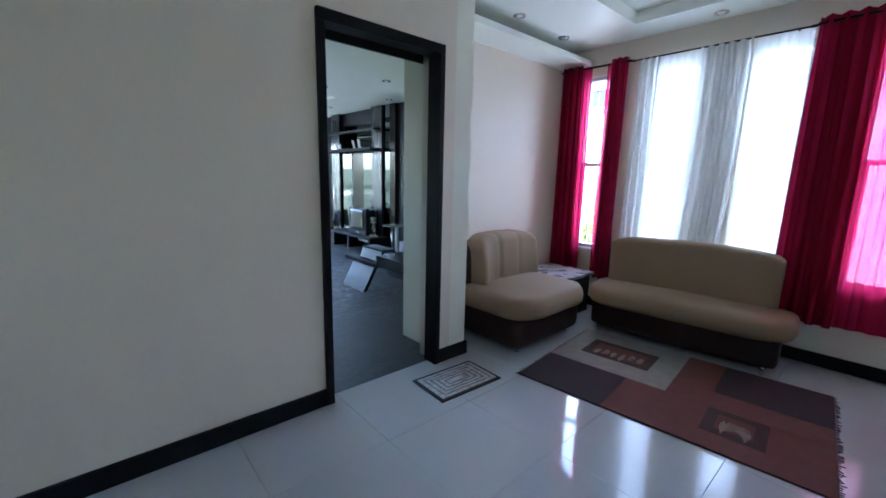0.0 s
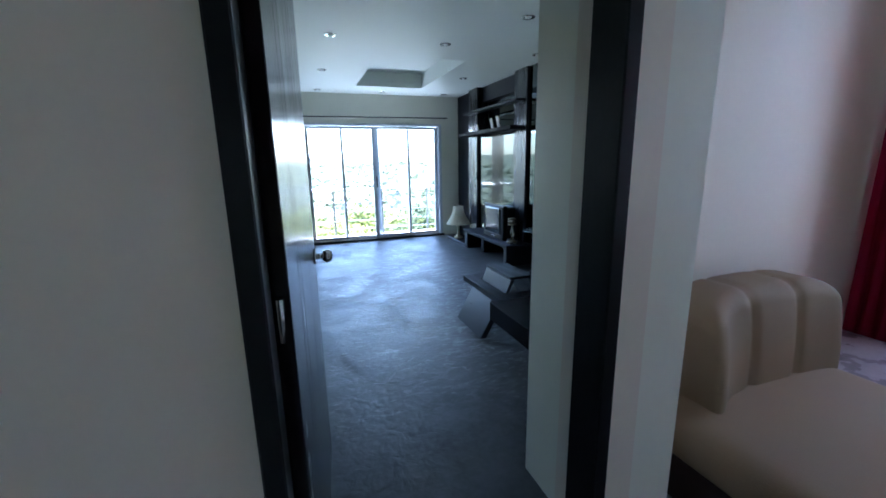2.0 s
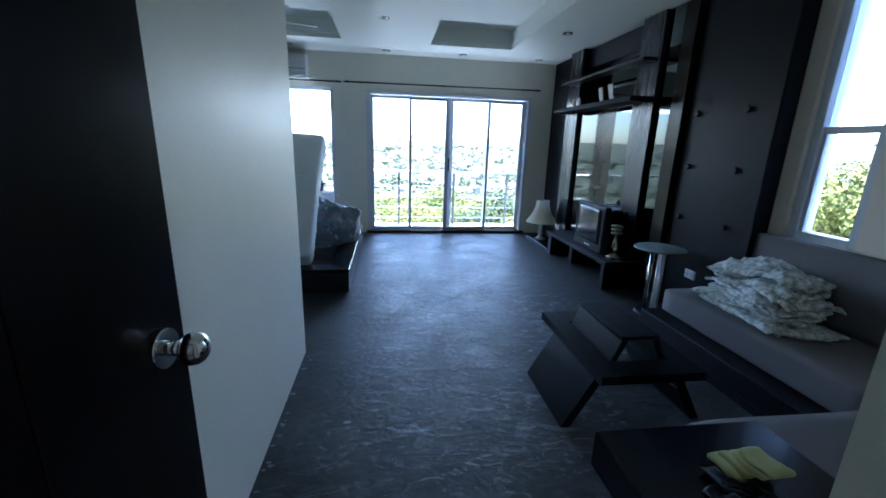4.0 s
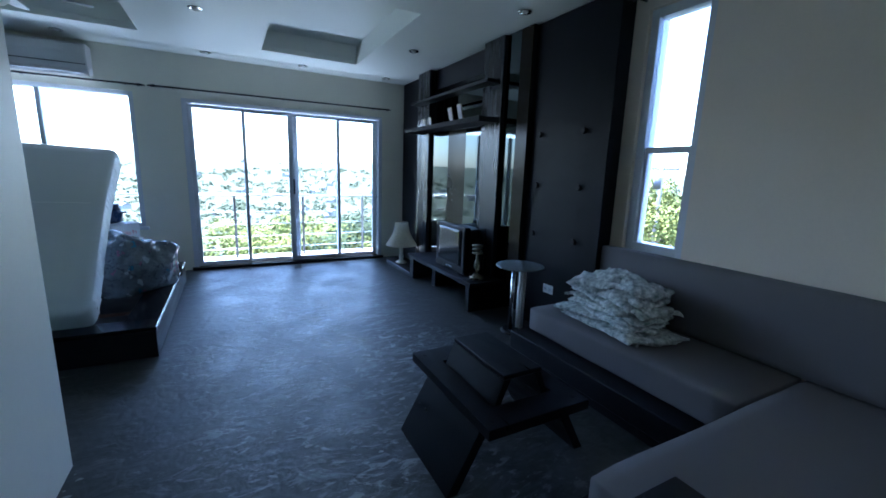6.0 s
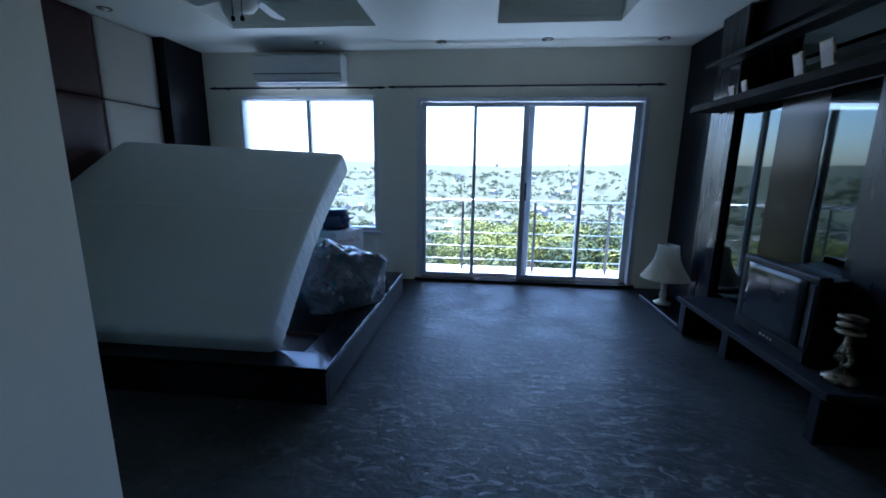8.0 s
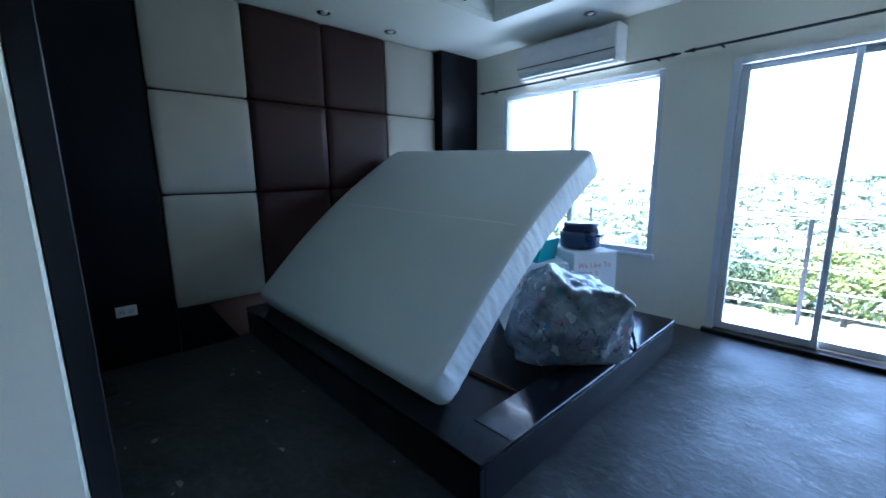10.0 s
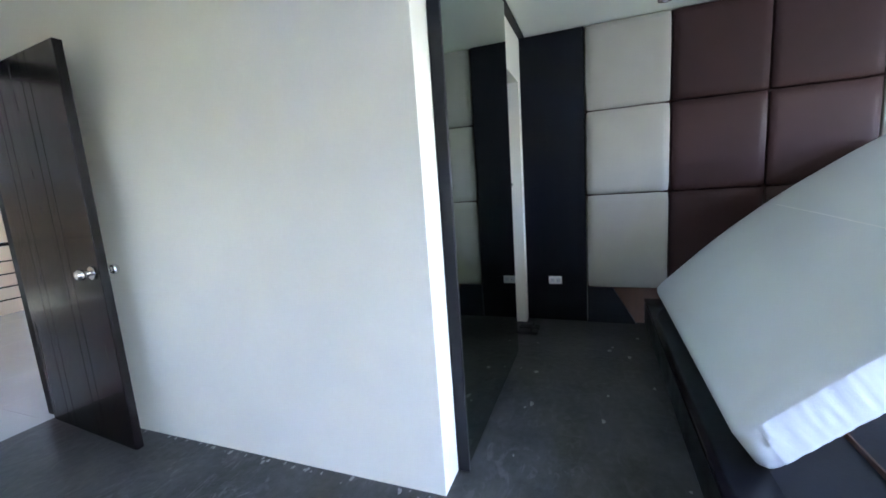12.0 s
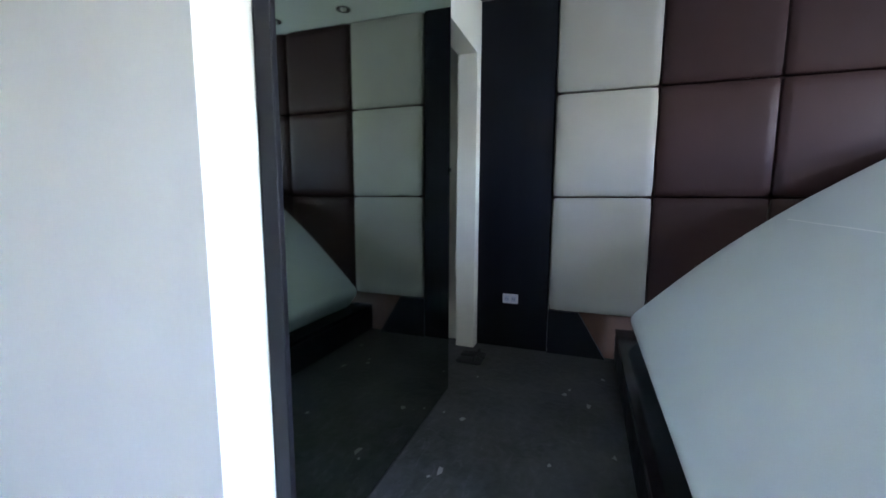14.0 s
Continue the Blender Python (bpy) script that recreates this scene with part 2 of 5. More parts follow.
M_SOFAB = material("dark_brown_sofa_base", (0.032, 0.017, 0.016), 0.65, 0, 0.2, 4, 200, 0.08, spec=0.2)
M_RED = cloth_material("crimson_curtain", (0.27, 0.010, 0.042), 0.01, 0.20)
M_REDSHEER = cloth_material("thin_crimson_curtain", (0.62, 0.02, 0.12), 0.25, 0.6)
M_SHEER = cloth_material("white_sheer_curtain", (0.86, 0.87, 0.88), 0.28, 0.68)
M_LINEN = material("pale_green_printed_linen", (0.14, 0.21, 0.21), 0.8, 0, 0.1, 34, 160, 0.15, second=(0.88, 0.90, 0.89))
M_CARD = material("white_cardboard", (0.72, 0.73, 0.74), 0.7, 0, 0.06, 4, 80, 0.05)
M_BLUE = material("dark_blue_plastic", (0.012, 0.030, 0.085), 0.35, 0, 0.1, 5, 60, 0.02)
M_TEAL = material("teal_plastic", (0.02, 0.27, 0.29), 0.4, 0, 0.1, 5, 60, 0.02)
M_REDINK = material("red_print", (0.62, 0.20, 0.22), 0.6, bump=0)
M_MAROON = material("maroon_box", (0.14, 0.015, 0.035), 0.5)
M_BAG = patterned_bag()
M_WOOD = material("brown_plywood", (0.10, 0.048, 0.026), 0.6, 0, 0.25, 3, 40, 0.1, stretch=(1, 6, 1))
M_SHADE = cloth_material("cream_lamp_shade", (0.74, 0.70, 0.58), 0.0, 0.3)
M_CERAMIC = material("cream_turned_lamp_base", (0.68, 0.64, 0.54), 0.35)
M_TV = material("dark_grey_plastic", (0.011, 0.0115, 0.013), 0.45, 0, 0.15, 6, 150, 0.04, spec=0.14)
M_SCREEN = material("grey_tube_screen", (0.014, 0.016, 0.018), 0.12, 0, 0.1, 2, 20, 0.0, coat=0.0, gloss_vary=0.02, spec=0.25)
M_BRONZE = material("gilded_black_resin", (0.05, 0.04, 0.03), 0.3, 0.3, 0.4, 20, 60, 0.2, second=(0.40, 0.33, 0.2))
M_WHITE = material("white_plastic", (0.75, 0.75, 0.74), 0.4, 0, 0.04, 4, 60, 0.01)
M_RUBBER = material("black_rubber", (0.015, 0.015, 0.017), 0.8)
M_LAMP = material("frosted_lamp_glass", (0.85, 0.85, 0.82), 0.3)
M_PLUM = material("plum_rug_pile", (0.045, 0.026, 0.034), 0.95, 0, 0.25, 12, 300, 0.5)
M_RUST = material("rust_rug_pile", (0.15, 0.052, 0.042), 0.95, 0, 0.25, 12, 300, 0.5)
M_STONE = material("greige_rug_pile", (0.30, 0.28, 0.25), 0.95, 0, 0.2, 12, 300, 0.5)
M_MOTIF = material("worn_beige_rug_pile", (0.26, 0.20, 0.16), 0.95, 0, 0.4, 14, 300, 0.5)
M_UMBER = material("umber_rug_pile", (0.06, 0.03, 0.026), 0.95, 0, 0.25, 12, 300, 0.5)
M_MATGREY = material("grey_woven_doormat", (0.60, 0.60, 0.60), 0.95, 0, 0.5, 25, 200, 0.6, stretch=(1, 3, 1))
M_MATDARK = material("dark_grey_woven_doormat", (0.20, 0.20, 0.205), 0.95, 0, 0.4, 25, 200, 0.5)
M_FLAKE = material("pale_plaster_flakes", (0.24, 0.24, 0.23), 0.9)
M_MARBLE = material("mauve_stone_table_top", (0.30, 0.25, 0.28), 0.3, 0, 0.4, 9, 60, 0.02)
M_YELLOW = material("yellow_green_cloth", (0.36, 0.37, 0.16), 0.8)
M_PAVE = material("balcony_concrete", (0.24, 0.24, 0.25), 0.8, 0, 0.15, 2, 50, 0.1)
M_LEAF = material("leaf_green", (0.085, 0.12, 0.025), 0.8, 0, 0.5, 0.25, 4, 0.0, second=(0.22, 0.225, 0.06), spec=0.15)
M_LEAFD = material("leaf_dark_green", (0.045, 0.066, 0.036), 0.9, 0, 0.5, 0.2, 3, 0.0, second=(0.085, 0.105, 0.058), spec=0.05)
M_WOODS = material("far_leaf_green", (0.095, 0.12, 0.07), 0.95, 0, 0.5, 0.05, 1.5, 0.0, second=(0.12, 0.13, 0.085), spec=0.0)
M_BARK = material("bark", (0.10, 0.075, 0.055), 0.9, 0, 0.3, 6, 40, 0.3)
M_LAND = material("far_land", (0.020, 0.034, 0.020), 0.95, 0, 0.4, 0.06, 0.5, 0.0, second=(0.115, 0.12, 0.085), spec=0.1)
M_HOUSE = material("pale_house_plaster", (0.24, 0.23, 0.22), 0.85, 0, 0.2, 0.05, 1, 0.0)
M_ROOF = material("grey_tin_roof", (0.12, 0.115, 0.115), 0.6, 0, 0.45, 0.04, 1, 0.0)


# ---------- mesh helpers ----------
def merged(bm, tmp):
    me = bpy.data.meshes.new("tmp")
    tmp.to_mesh(me)
    tmp.free()
    bm.from_mesh(me)
    bpy.data.meshes.remove(me)


def box(bm, x0, x1, y0, y1, z0, z1, bevel=0.0, m=None, seg=1):
    if not bevel and m is None:
        v = [bm.verts.new((x, y, z)) for x in (x0, x1) for y in (y0, y1) for z in (z0, z1)]
        for f in ((0, 1, 3, 2), (4, 6, 7, 5), (0, 4, 5, 1), (2, 3, 7, 6), (0, 2, 6, 4), (1, 5, 7, 3)):
            bm.faces.new([v[i] for i in f])
        return bm
    tmp = bmesh.new()
    box(tmp, x0, x1, y0, y1, z0, z1)
    if bevel:
        bmesh.ops.bevel(tmp, geom=tmp.edges[:], offset=bevel, segments=seg, affect="EDGES", profile=0.5)
    if m is not None:
        bmesh.ops.transform(tmp, matrix=m, verts=tmp.verts)
    merged(bm, tmp)
    return bm


def prism(bm, pts, axis, a, b):
    """A flat outline pushed along an axis from a to b; pts are the other two coordinates in cyclic order."""
    def at(p, h):
        return {"x": (h, p[0], p[1]), "y": (p[0], h, p[1]), "z": (p[0], p[1], h)}[axis]
    lo, hi = [bm.verts.new(at(p, a)) for p in pts], [bm.verts.new(at(p, b)) for p in pts]
    bm.faces.new(lo)
    bm.faces.new(hi[::-1])
    for i in range(len(pts)):
        j = (i + 1) % len(pts)
        bm.faces.new((lo[i], hi[i], hi[j], lo[j]))
    bmesh.ops.recalc_face_normals(bm, faces=bm.faces)
    return bm


def rod(bm, p, q, r, seg=10, r2=None):
    p, q = Vector(p), Vector(q)
    tmp = bmesh.new()
    bmesh.ops.create_cone(tmp, cap_ends=True, segments=seg, radius1=r, radius2=r if r2 is None else r2, depth=(q - p).length)
    bmesh.ops.transform(tmp, matrix=Matrix.Translation((p + q) / 2) @ (q - p).to_track_quat("Z", "Y").to_matrix().to_4x4(), verts=tmp.verts)
    for f in tmp.faces:
        f.smooth = len(f.verts) == 4
    merged(bm, tmp)
    return bm


def ball(bm, c, r, sx=1, sy=1, sz=1, sub=2):
    tmp = bmesh.new()
    bmesh.ops.create_icosphere(tmp, subdivisions=sub, radius=r)
    bmesh.ops.transform(tmp, matrix=Matrix.Translation(c) @ Matrix.Diagonal((sx, sy, sz, 1)), verts=tmp.verts)
    for f in tmp.faces:
        f.smooth = True
    merged(bm, tmp)
    return bm


def lathe(bm, c, profile, seg=24):
    """profile: pairs of radius and height, turned about the upright through c."""
    rings = []
    for r, z in profile:
        rings.append([bm.verts.new((c[0] + r * math.cos(2 * math.pi * i / seg), c[1] + r * math.sin(2 * math.pi * i / seg), c[2] + z)) for i in range(seg)])
    for a, b in zip(rings, rings[1:]):
        for i in range(seg):
            bm.faces.new((a[i], a[(i + 1) % seg], b[(i + 1) % seg], b[i])).smooth = True
    bm.faces.new(rings[0][::-1])
    bm.faces.new(rings[-1])
    return bm


def soft_box(bm, x0, x1, y0, y1, z0, z1, r, wob=0.0, freq=4.0, cuts=8, m=None, sag=0.0):
    """A cushion: a rounded, finely cut box with a gentle wobble."""
    tmp = bmesh.new()
    box(tmp, x0, x1, y0, y1, z0, z1)
    bmesh.ops.subdivide_edges(tmp, edges=tmp.edges[:], cuts=cuts, use_grid_fill=True)
    c = Vector(((x0 + x1) / 2, (y0 + y1) / 2, (z0 + z1) / 2))
    h = Vector(((x1 - x0) / 2, (y1 - y0) / 2, (z1 - z0) / 2))
    for v in tmp.verts:
        d = v.co - c
        inner = Vector([max(-(h[i] - r), min(h[i] - r, d[i])) for i in range(3)])
        out = d - inner
        if out.length > 1e-6:
            d = inner + out.normalized() * r * min(1.0, max(abs(out[i]) for i in range(3)) / r)
        v.co = c + d
        if wob:
            v.co += noise.noise_vector(v.co * freq) * wob
        if sag:
            u = (d.x / h.x) ** 2
            w = (d.y / h.y) ** 2
            if d.z > 0:
                v.co.z += sag * (1 - u) * (1 - w)
    for f in tmp.faces:
        f.smooth = True
    if m is not None:
        bmesh.ops.transform(tmp, matrix=m, verts=tmp.verts)
    merged(bm, tmp)
    return bm


def mesh_object(name, bm, mat, offset=(0, 0, 0)):
    me = bpy.data.meshes.new(name)
    if offset != (0, 0, 0):
        bmesh.ops.translate(bm, vec=[-o for o in offset], verts=bm.verts)
    bm.normal_update()
    bm.to_mesh(me)
    bm.free()
    me.materials.append(mat)
    return new(name, me)


def structure(name, bm, mat, label=""):
    return tagged(mesh_object(name, bm, mat), label=label, kind="structure")


def thing(name, base, label, category, group=""):
    e = new(name)
    e.empty_display_size = 0.1
    e.location = base
    return tagged(e, label, category, group)


def part(name, bm, mat, parent, label=""):
    top = parent
    while top.parent:
        top = top.parent
    ob = mesh_object(name, bm, mat, tuple(top.location))
    ob.parent = parent
    return tagged(ob, label=label)


def single(name, bm, mat, label, category, group="", base=(0, 0, 0)):
    ob = mesh_object(name, bm, mat, base)
    ob.location = base
    return tagged(ob, label, category, group)


def B(*a, **k):
    return box(bmesh.new(), *a, **k)


def holed(axis, at0, at1, u0, u1, z0, z1, holes):
    """A wall across axis from at0 to at1 with rectangular openings (u, u, z, z)."""
    bm = bmesh.new()
    us = sorted({u0, u1, *[h[0] for h in holes], *[h[1] for h in holes]})
    zs = sorted({z0, z1, *[h[2] for h in holes], *[h[3] for h in holes]})
    for a, b in zip(us, us[1:]):
        for c, d in zip(zs, zs[1:]):
            um, zm = (a + b) / 2, (c + d) / 2
            if a < u0 or b > u1 or c < z0 or d > z1 or any(h[0] < um < h[1] and h[2] < zm < h[3] for h in holes):
                continue
            if axis == "x":
                box(bm, at0, at1, a, b, c, d)
            elif axis == "y":
                box(bm, a, b, at0, at1, c, d)
    return welded(bm)


def welded(bm):
    """Joins touching boxes into one body and takes away the walls between them."""
    bmesh.ops.remove_doubles(bm, verts=bm.verts, dist=1e-5)
    bm.verts.index_update()
    seen = {}
    for f in bm.faces:
        seen.setdefault(tuple(sorted(v.index for v in f.verts)), []).append(f)
    bmesh.ops.delete(bm, geom=[f for fs in seen.values() if len(fs) > 1 for f in fs], context="FACES_ONLY")
    return bm



def holed_flat(x0, x1, y0, y1, z0, z1, holes):
    bm = bmesh.new()
    us = sorted({x0, x1, *[h[0] for h in holes], *[h[1] for h in holes]})
    vs = sorted({y0, y1, *[h[2] for h in holes], *[h[3] for h in holes]})
    for a, b in zip(us, us[1:]):
        for c, d in zip(vs, vs[1:]):
            if not any(h[0] < (a + b) / 2 < h[1] and h[2] < (c + d) / 2 < h[3] for h in holes):
                box(bm, a, b, c, d, z0, z1)
    return welded(bm)


# ---------- the structure ----------
EAST, NORTH, WEST, CEIL = 4.43, 8.69, -1.076, 2.53
SITCEIL = 2.70
WIN_Z = (0.635, 2.42)
BED_WIN = (4.40, 4.83, 0.82, 2.38)

structure("floor_bedroom", holed_flat(-1.2, 4.65, 2.315, 8.87, -0.2, 0.0, [(2.38, 4.65, 2.315, 2.80)]), M_CONC, "dark scuffed bare concrete bedroom floor")
structure("floor_sitting_room", holed_flat(-3.2, 4.65, -1.89, 2.80, -0.2, -0.006, [(-3.2, 2.38, 2.315, 2.80)]), M_GROUT, "grey grout bed under the floor tiles")
structure("wall_door", holed("y", 2.24, 2.45, -3.2, 2.30, 0, 2.95, [(1.305, 2.185, 0, 2.205)]), M_WALL, "cream painted wall round the doorway")
structure("wall_pier", B(2.30, 2.46, 2.24, 2.83, 0, 2.95), M_BEDWALL, "cream painted end wall beside the doorway")
structure("wall_recess", B(2.46, EAST, 2.77, 2.83, 0, 2.95), M_WALL, "cream painted wall between the rooms")
structure("wall_east", holed("x", EAST, 4.65, -6.2, 8.87, -3, 2.95, [(a, b, *WIN_Z) for a, b in WIN_Y] + [BED_WIN]), M_WALL, "cream painted outer wall with narrow windows")
structure("wall_north", holed("y", NORTH, 8.87, -1.2, 4.43, -3, 2.95, [(1.53, 3.97, 0, 2.05), (-0.54, 1.08, 0.56, 2.07)]), M_BEDWALL, "cream painted wall with a sliding door")
structure("wall_west", B(-1.2, WEST, 2.45, NORTH, 0, 2.95), M_BEDWALL, "cream painted wall behind the headboard")
structure("wall_closet_side", B(1.18, 1.30, 2.45, 5.02, 0, 2.95), M_BEDWALL, "cream painted wall with patched plaster")
structure("wall_closet_front", holed("y", 4.88, 5.02, WEST, 1.18, 0, 2.95, [(-0.93, -0.10, 0, 2.15)]), M_BEDWALL, "cream painted wall with an opening beside the mirror")
TRAY = [(-0.06, 1.29, 6.05, 7.94), (2.36, 3.39, 6.10, 7.95)]
ceil = structure("ceiling_bedroom", holed_flat(WEST, EAST, 2.45, NORTH, CEIL, CEIL + 0.05, TRAY), M_CEIL, "white bedroom ceiling with two tray recesses")
for i, t in enumerate(TRAY):
    bm = bmesh.new()
    box(bm, t[0] - 0.3, t[1] + 0.3, t[2] - 0.3, t[3] + 0.3, 2.74, 2.78)
    box(bm, t[0] - 0.06, t[0], t[2] - 0.06, t[3] + 0.06, CEIL + 0.052, 2.74)
    box(bm, t[1], t[1] + 0.06, t[2] - 0.06, t[3] + 0.06, CEIL + 0.052, 2.74)
    box(bm, t[0], t[1], t[2] - 0.06, t[2], CEIL + 0.052, 2.74)
    box(bm, t[0], t[1], t[3], t[3] + 0.06, CEIL + 0.052, 2.74)
    structure("ceiling_tray_%d" % (i + 1), bm, M_CEIL, "white recessed ceiling tray")
STRAY = (1.2, 4.05, -0.8, 1.86)
structure("ceiling_sitting_room", holed_flat(-3.2, EAST, -1.75, 2.77, SITCEIL, SITCEIL + 0.1, [STRAY]), M_CEIL, "white sitting room ceiling with a tray recess")
structure("ceiling_tray_sitting_room", B(1.0, 4.3, -1.0, 2.1, SITCEIL + 0.102, SITCEIL + 0.14), M_CEIL, "white recessed ceiling tray")
structure("roof", B(-3.4, 4.95, -6.4, 9.35, 2.95, 3.1), M_PAVE, "flat concrete roof slab")
structure("wall_sitting_west", B(-3.4, -3.2, -6.2, 2.45, -3, 2.95), M_WALL, "cream painted wall")
structure("wall_stairwell_south", holed("y", -6.4, -6.2, -3.2, EAST, -3, 2.95, [(-2.8, -2.05, 0.6, 1.98), (0.6, 3.2, -2.6, -0.6)]), M_BEIGE, "beige painted stairwell wall with a bright window")
structure("floor_lower_storey", B(-3.2, EAST, -6.2, -1.75, -3.1, -3.0), M_TILE, "pale tiled floor of the storey below")
structure("wall_under_landing", B(-3.2, EAST, -1.75, -1.60, -3.0, -0.21), M_WALL, "cream painted wall under the landing")
structure("ceiling_stairwell", B(-3.2, EAST, -6.2, -1.75, 2.80, 2.90), M_CEIL, "white stairwell ceiling")
structure("beam_stairwell", B(-3.2, EAST, -2.10, -1.75, 2.42, 2.80), M_CEIL, "white ceiling beam over the landing edge")
structure("beam_stairwell_far", B(-3.2, EAST, -5.2, -4.6, 2.20, 2.80), M_CEIL, "white dropped ceiling beam")
structure("soffit_stairwell", B(-3.2, EAST, -6.2, -5.2, 2.00, 2.20), M_CEIL, "white soffit by the stairwell wall")

# black baseboards of the sitting room
structure("baseboard", B(-3.2, 1.305, 2.222, 2.24, 0, 0.10), M_FRAME, "black painted baseboard")
structure("baseboard_pier", holed_flat(2.187, 2.478, 2.222, 2.24, 0, 0.10, []), M_FRAME, "black painted baseboard")
structure("baseboard_pier_side", B(2.46, 2.478, 2.24, 2.77, 0, 0.10), M_FRAME, "black painted baseboard")
structure("baseboard_recess", B(2.478, EAST, 2.752, 2.77, 0, 0.10), M_FRAME, "black painted baseboard")
structure("baseboard_east", B(EAST - 0.018, EAST, -1.75, 2.752, 0, 0.10), M_FRAME, "black painted baseboard")


# ---------- doorway and door ----------
def doorway():
    bm = bmesh.new()
    box(bm, 1.305, 1.35, 2.214, 2.34, 0, 2.145, 0.004)
    box(bm, 2.14, 2.185, 2.214, 2.34, 0, 2.145, 0.004)
    box(bm, 1.305, 2.185, 2.214, 2.34, 2.146, 2.205, 0.004)
    structure("door_1_frame", bm, M_FRAME, "black painted wooden door frame")
    bm = bmesh.new()
    box(bm, 1.305, 2.205, 2.452, 2.475, 2.136, 2.205, 0.003)
    structure("door_1_casing", bm, M_FRAME, "black painted door casing on the bedroom side")
    base = (1.345, 2.365, 0)
    d = thing("door_1", base, "dark brown varnished plank door, standing open", "door")
    w, h = 0.92, 2.12
    turn = Matrix.Translation(base) @ Matrix.Rotation(radians(-5.0), 4, "Z")

    def piece(name, bm, mat, parent, label=""):
        bmesh.ops.transform(bm, matrix=turn, verts=bm.verts)
        return part(name, bm, mat, parent, label)
    piece("core", B(0.008, 0.034, 0, w, 0.008, h), M_DOOR, d)
    ws = [0.0, 0.21, 0.29, 0.55, 0.63, w]
    for a, b in zip(ws, ws[1:]):
        piece("plank", B(0.0, 0.0415, a + 0.001, b - 0.001, 0.01, h + 0.002, 0.002), M_DOOR, d)
    for s, x in ((1, 0.0425), (-1, -0.0005)):
        bm = bmesh.new()
        rod(bm, (x, 0.855, 1.0), (x + s * 0.008, 0.855, 1.0), 0.034, 20)
        rod(bm, (x + s * 0.008, 0.855, 1.0), (x + s * 0.035, 0.855, 1.0), 0.013, 14)
        ball(bm, (x + s * 0.052, 0.855, 1.0), 0.029, 0.85, 1, 1, 3)
        piece("door_knob", bm, M_CHROME, d, "round chrome door knob")
    for z in (0.3, 1.05, 1.8):
        piece("hinge", rod(bmesh.new(), (0.02, -0.009, z - 0.05), (0.02, -0.009, z + 0.05), 0.008, 8), M_STEEL, d)


doorway()


# ---------- windows ----------
def sash_window(name, y0, y1, z0, z1, rail, x=EAST, f=0.035):
    w = thing(name, (x + 0.07, (y0 + y1) / 2, z0), "white aluminium sash window in a narrow opening", "window")
    w["kind"] = "structure"
    bm = bmesh.new()
    for a, b in ((y0, y0 + f), (y1 - f, y1)):
        box(bm, x + 0.03, x + 0.12, a, b, z0, z1, 0.003)
    for a, b in ((z0, z0 + f), (z1 - f, z1)):
        box(bm, x + 0.03, x + 0.12, y0 + f, y1 - f, a, b, 0.003)
    part("window_frame", bm, M_ALU, w)
    part("sash_rail", B(x + 0.045, x + 0.085, y0 + f, y1 - f, rail - 0.02, rail + 0.02, 0.003), M_ALU, w)
    bm = bmesh.new()
    box(bm, x + 0.05, x + 0.075, y0 + f, y0 + f + 0.02, z0 + f, rail - 0.02)
    box(bm, x + 0.05, x + 0.075, y1 - f - 0.02, y1 - f, z0 + f, rail - 0.02)
    part("sash_stile", bm, M_ALU, w)
    for a, b, xx in ((z0 + f, rail - 0.02, 0.062), (rail + 0.02, z1 - f, 0.072)):
        p = part("pane", B(x + xx, x + xx + 0.004, y0 + f, y1 - f, a, b), M_GLASS, w)
        p.visible_shadow = False
    part("window_sill", B(x - 0.03, x + 0.03, y0 - 0.03, y1 + 0.03, z0 - 0.03, z0, 0.004), M_ALU, w, "white window sill")
    return w


for i, (a, b) in enumerate(WIN_Y):
    sash_window("window_%d" % (i + 1), a, b, *WIN_Z, 1.53)
    g = thing("window_grille", (EAST + 0.16, (a + b) / 2, WIN_Z[0]), "thin painted steel security bars outside the window", "grille", "window grilles")
    for k in range(3):
        y = a + (b - a) * (k + 1) / 4
        part("bar", rod(bmesh.new(), (EAST + 0.17, y, WIN_Z[0] + 0.01), (EAST + 0.17, y, WIN_Z[1] - 0.01), 0.006, 8), M_WHITE, g)
    for z in (1.0, 1.9):
        part("crossbar", rod(bmesh.new(), (EAST + 0.183, a + 0.002, z), (EAST + 0.183, b - 0.002, z), 0.006, 8), M_WHITE, g)
sash_window("window_5", *BED_WIN, 1.50, f=0.058)


def north_window():
    w = thing("window_6", (0.27, NORTH + 0.05, 0.56), "wide white aluminium sliding window behind the bed", "window")
    w["kind"] = "structure"
    x0, x1, z0, z1, f = -0.54, 1.08, 0.56, 2.07, 0.045
    bm = bmesh.new()
    for a, b in ((x0, x0 + f), (x1 - f, x1)):
        box(bm, a, b, NORTH + 0.005, NORTH + 0.12, z0, z1, 0.003)
    for a, b in ((z0, z0 + f), (z1 - f, z1)):
        box(bm, x0 + f, x1 - f, NORTH + 0.005, NORTH + 0.12, a, b, 0.003)
    part("window_frame", bm, M_ALU, w)
    part("mullion", B(0.255, 0.295, NORTH + 0.03, NORTH + 0.09, z0 + f, z1 - f, 0.003), M_ALU, w)
    for a, b, y in ((x0 + f, 0.255, 0.05), (0.295, x1 - f, 0.07)):
        p = part("pane", B(a, b, NORTH + y, NORTH + y + 0.004, z0 + f, z1 - f), M_GLASS, w)
        p.visible_shadow = False
    part("window_sill", B(x0 - 0.03, x1 + 0.03, NORTH - 0.04, NORTH + 0.004, z0 - 0.03, z0 + 0.004, 0.004), M_ALU, w, "white window sill")


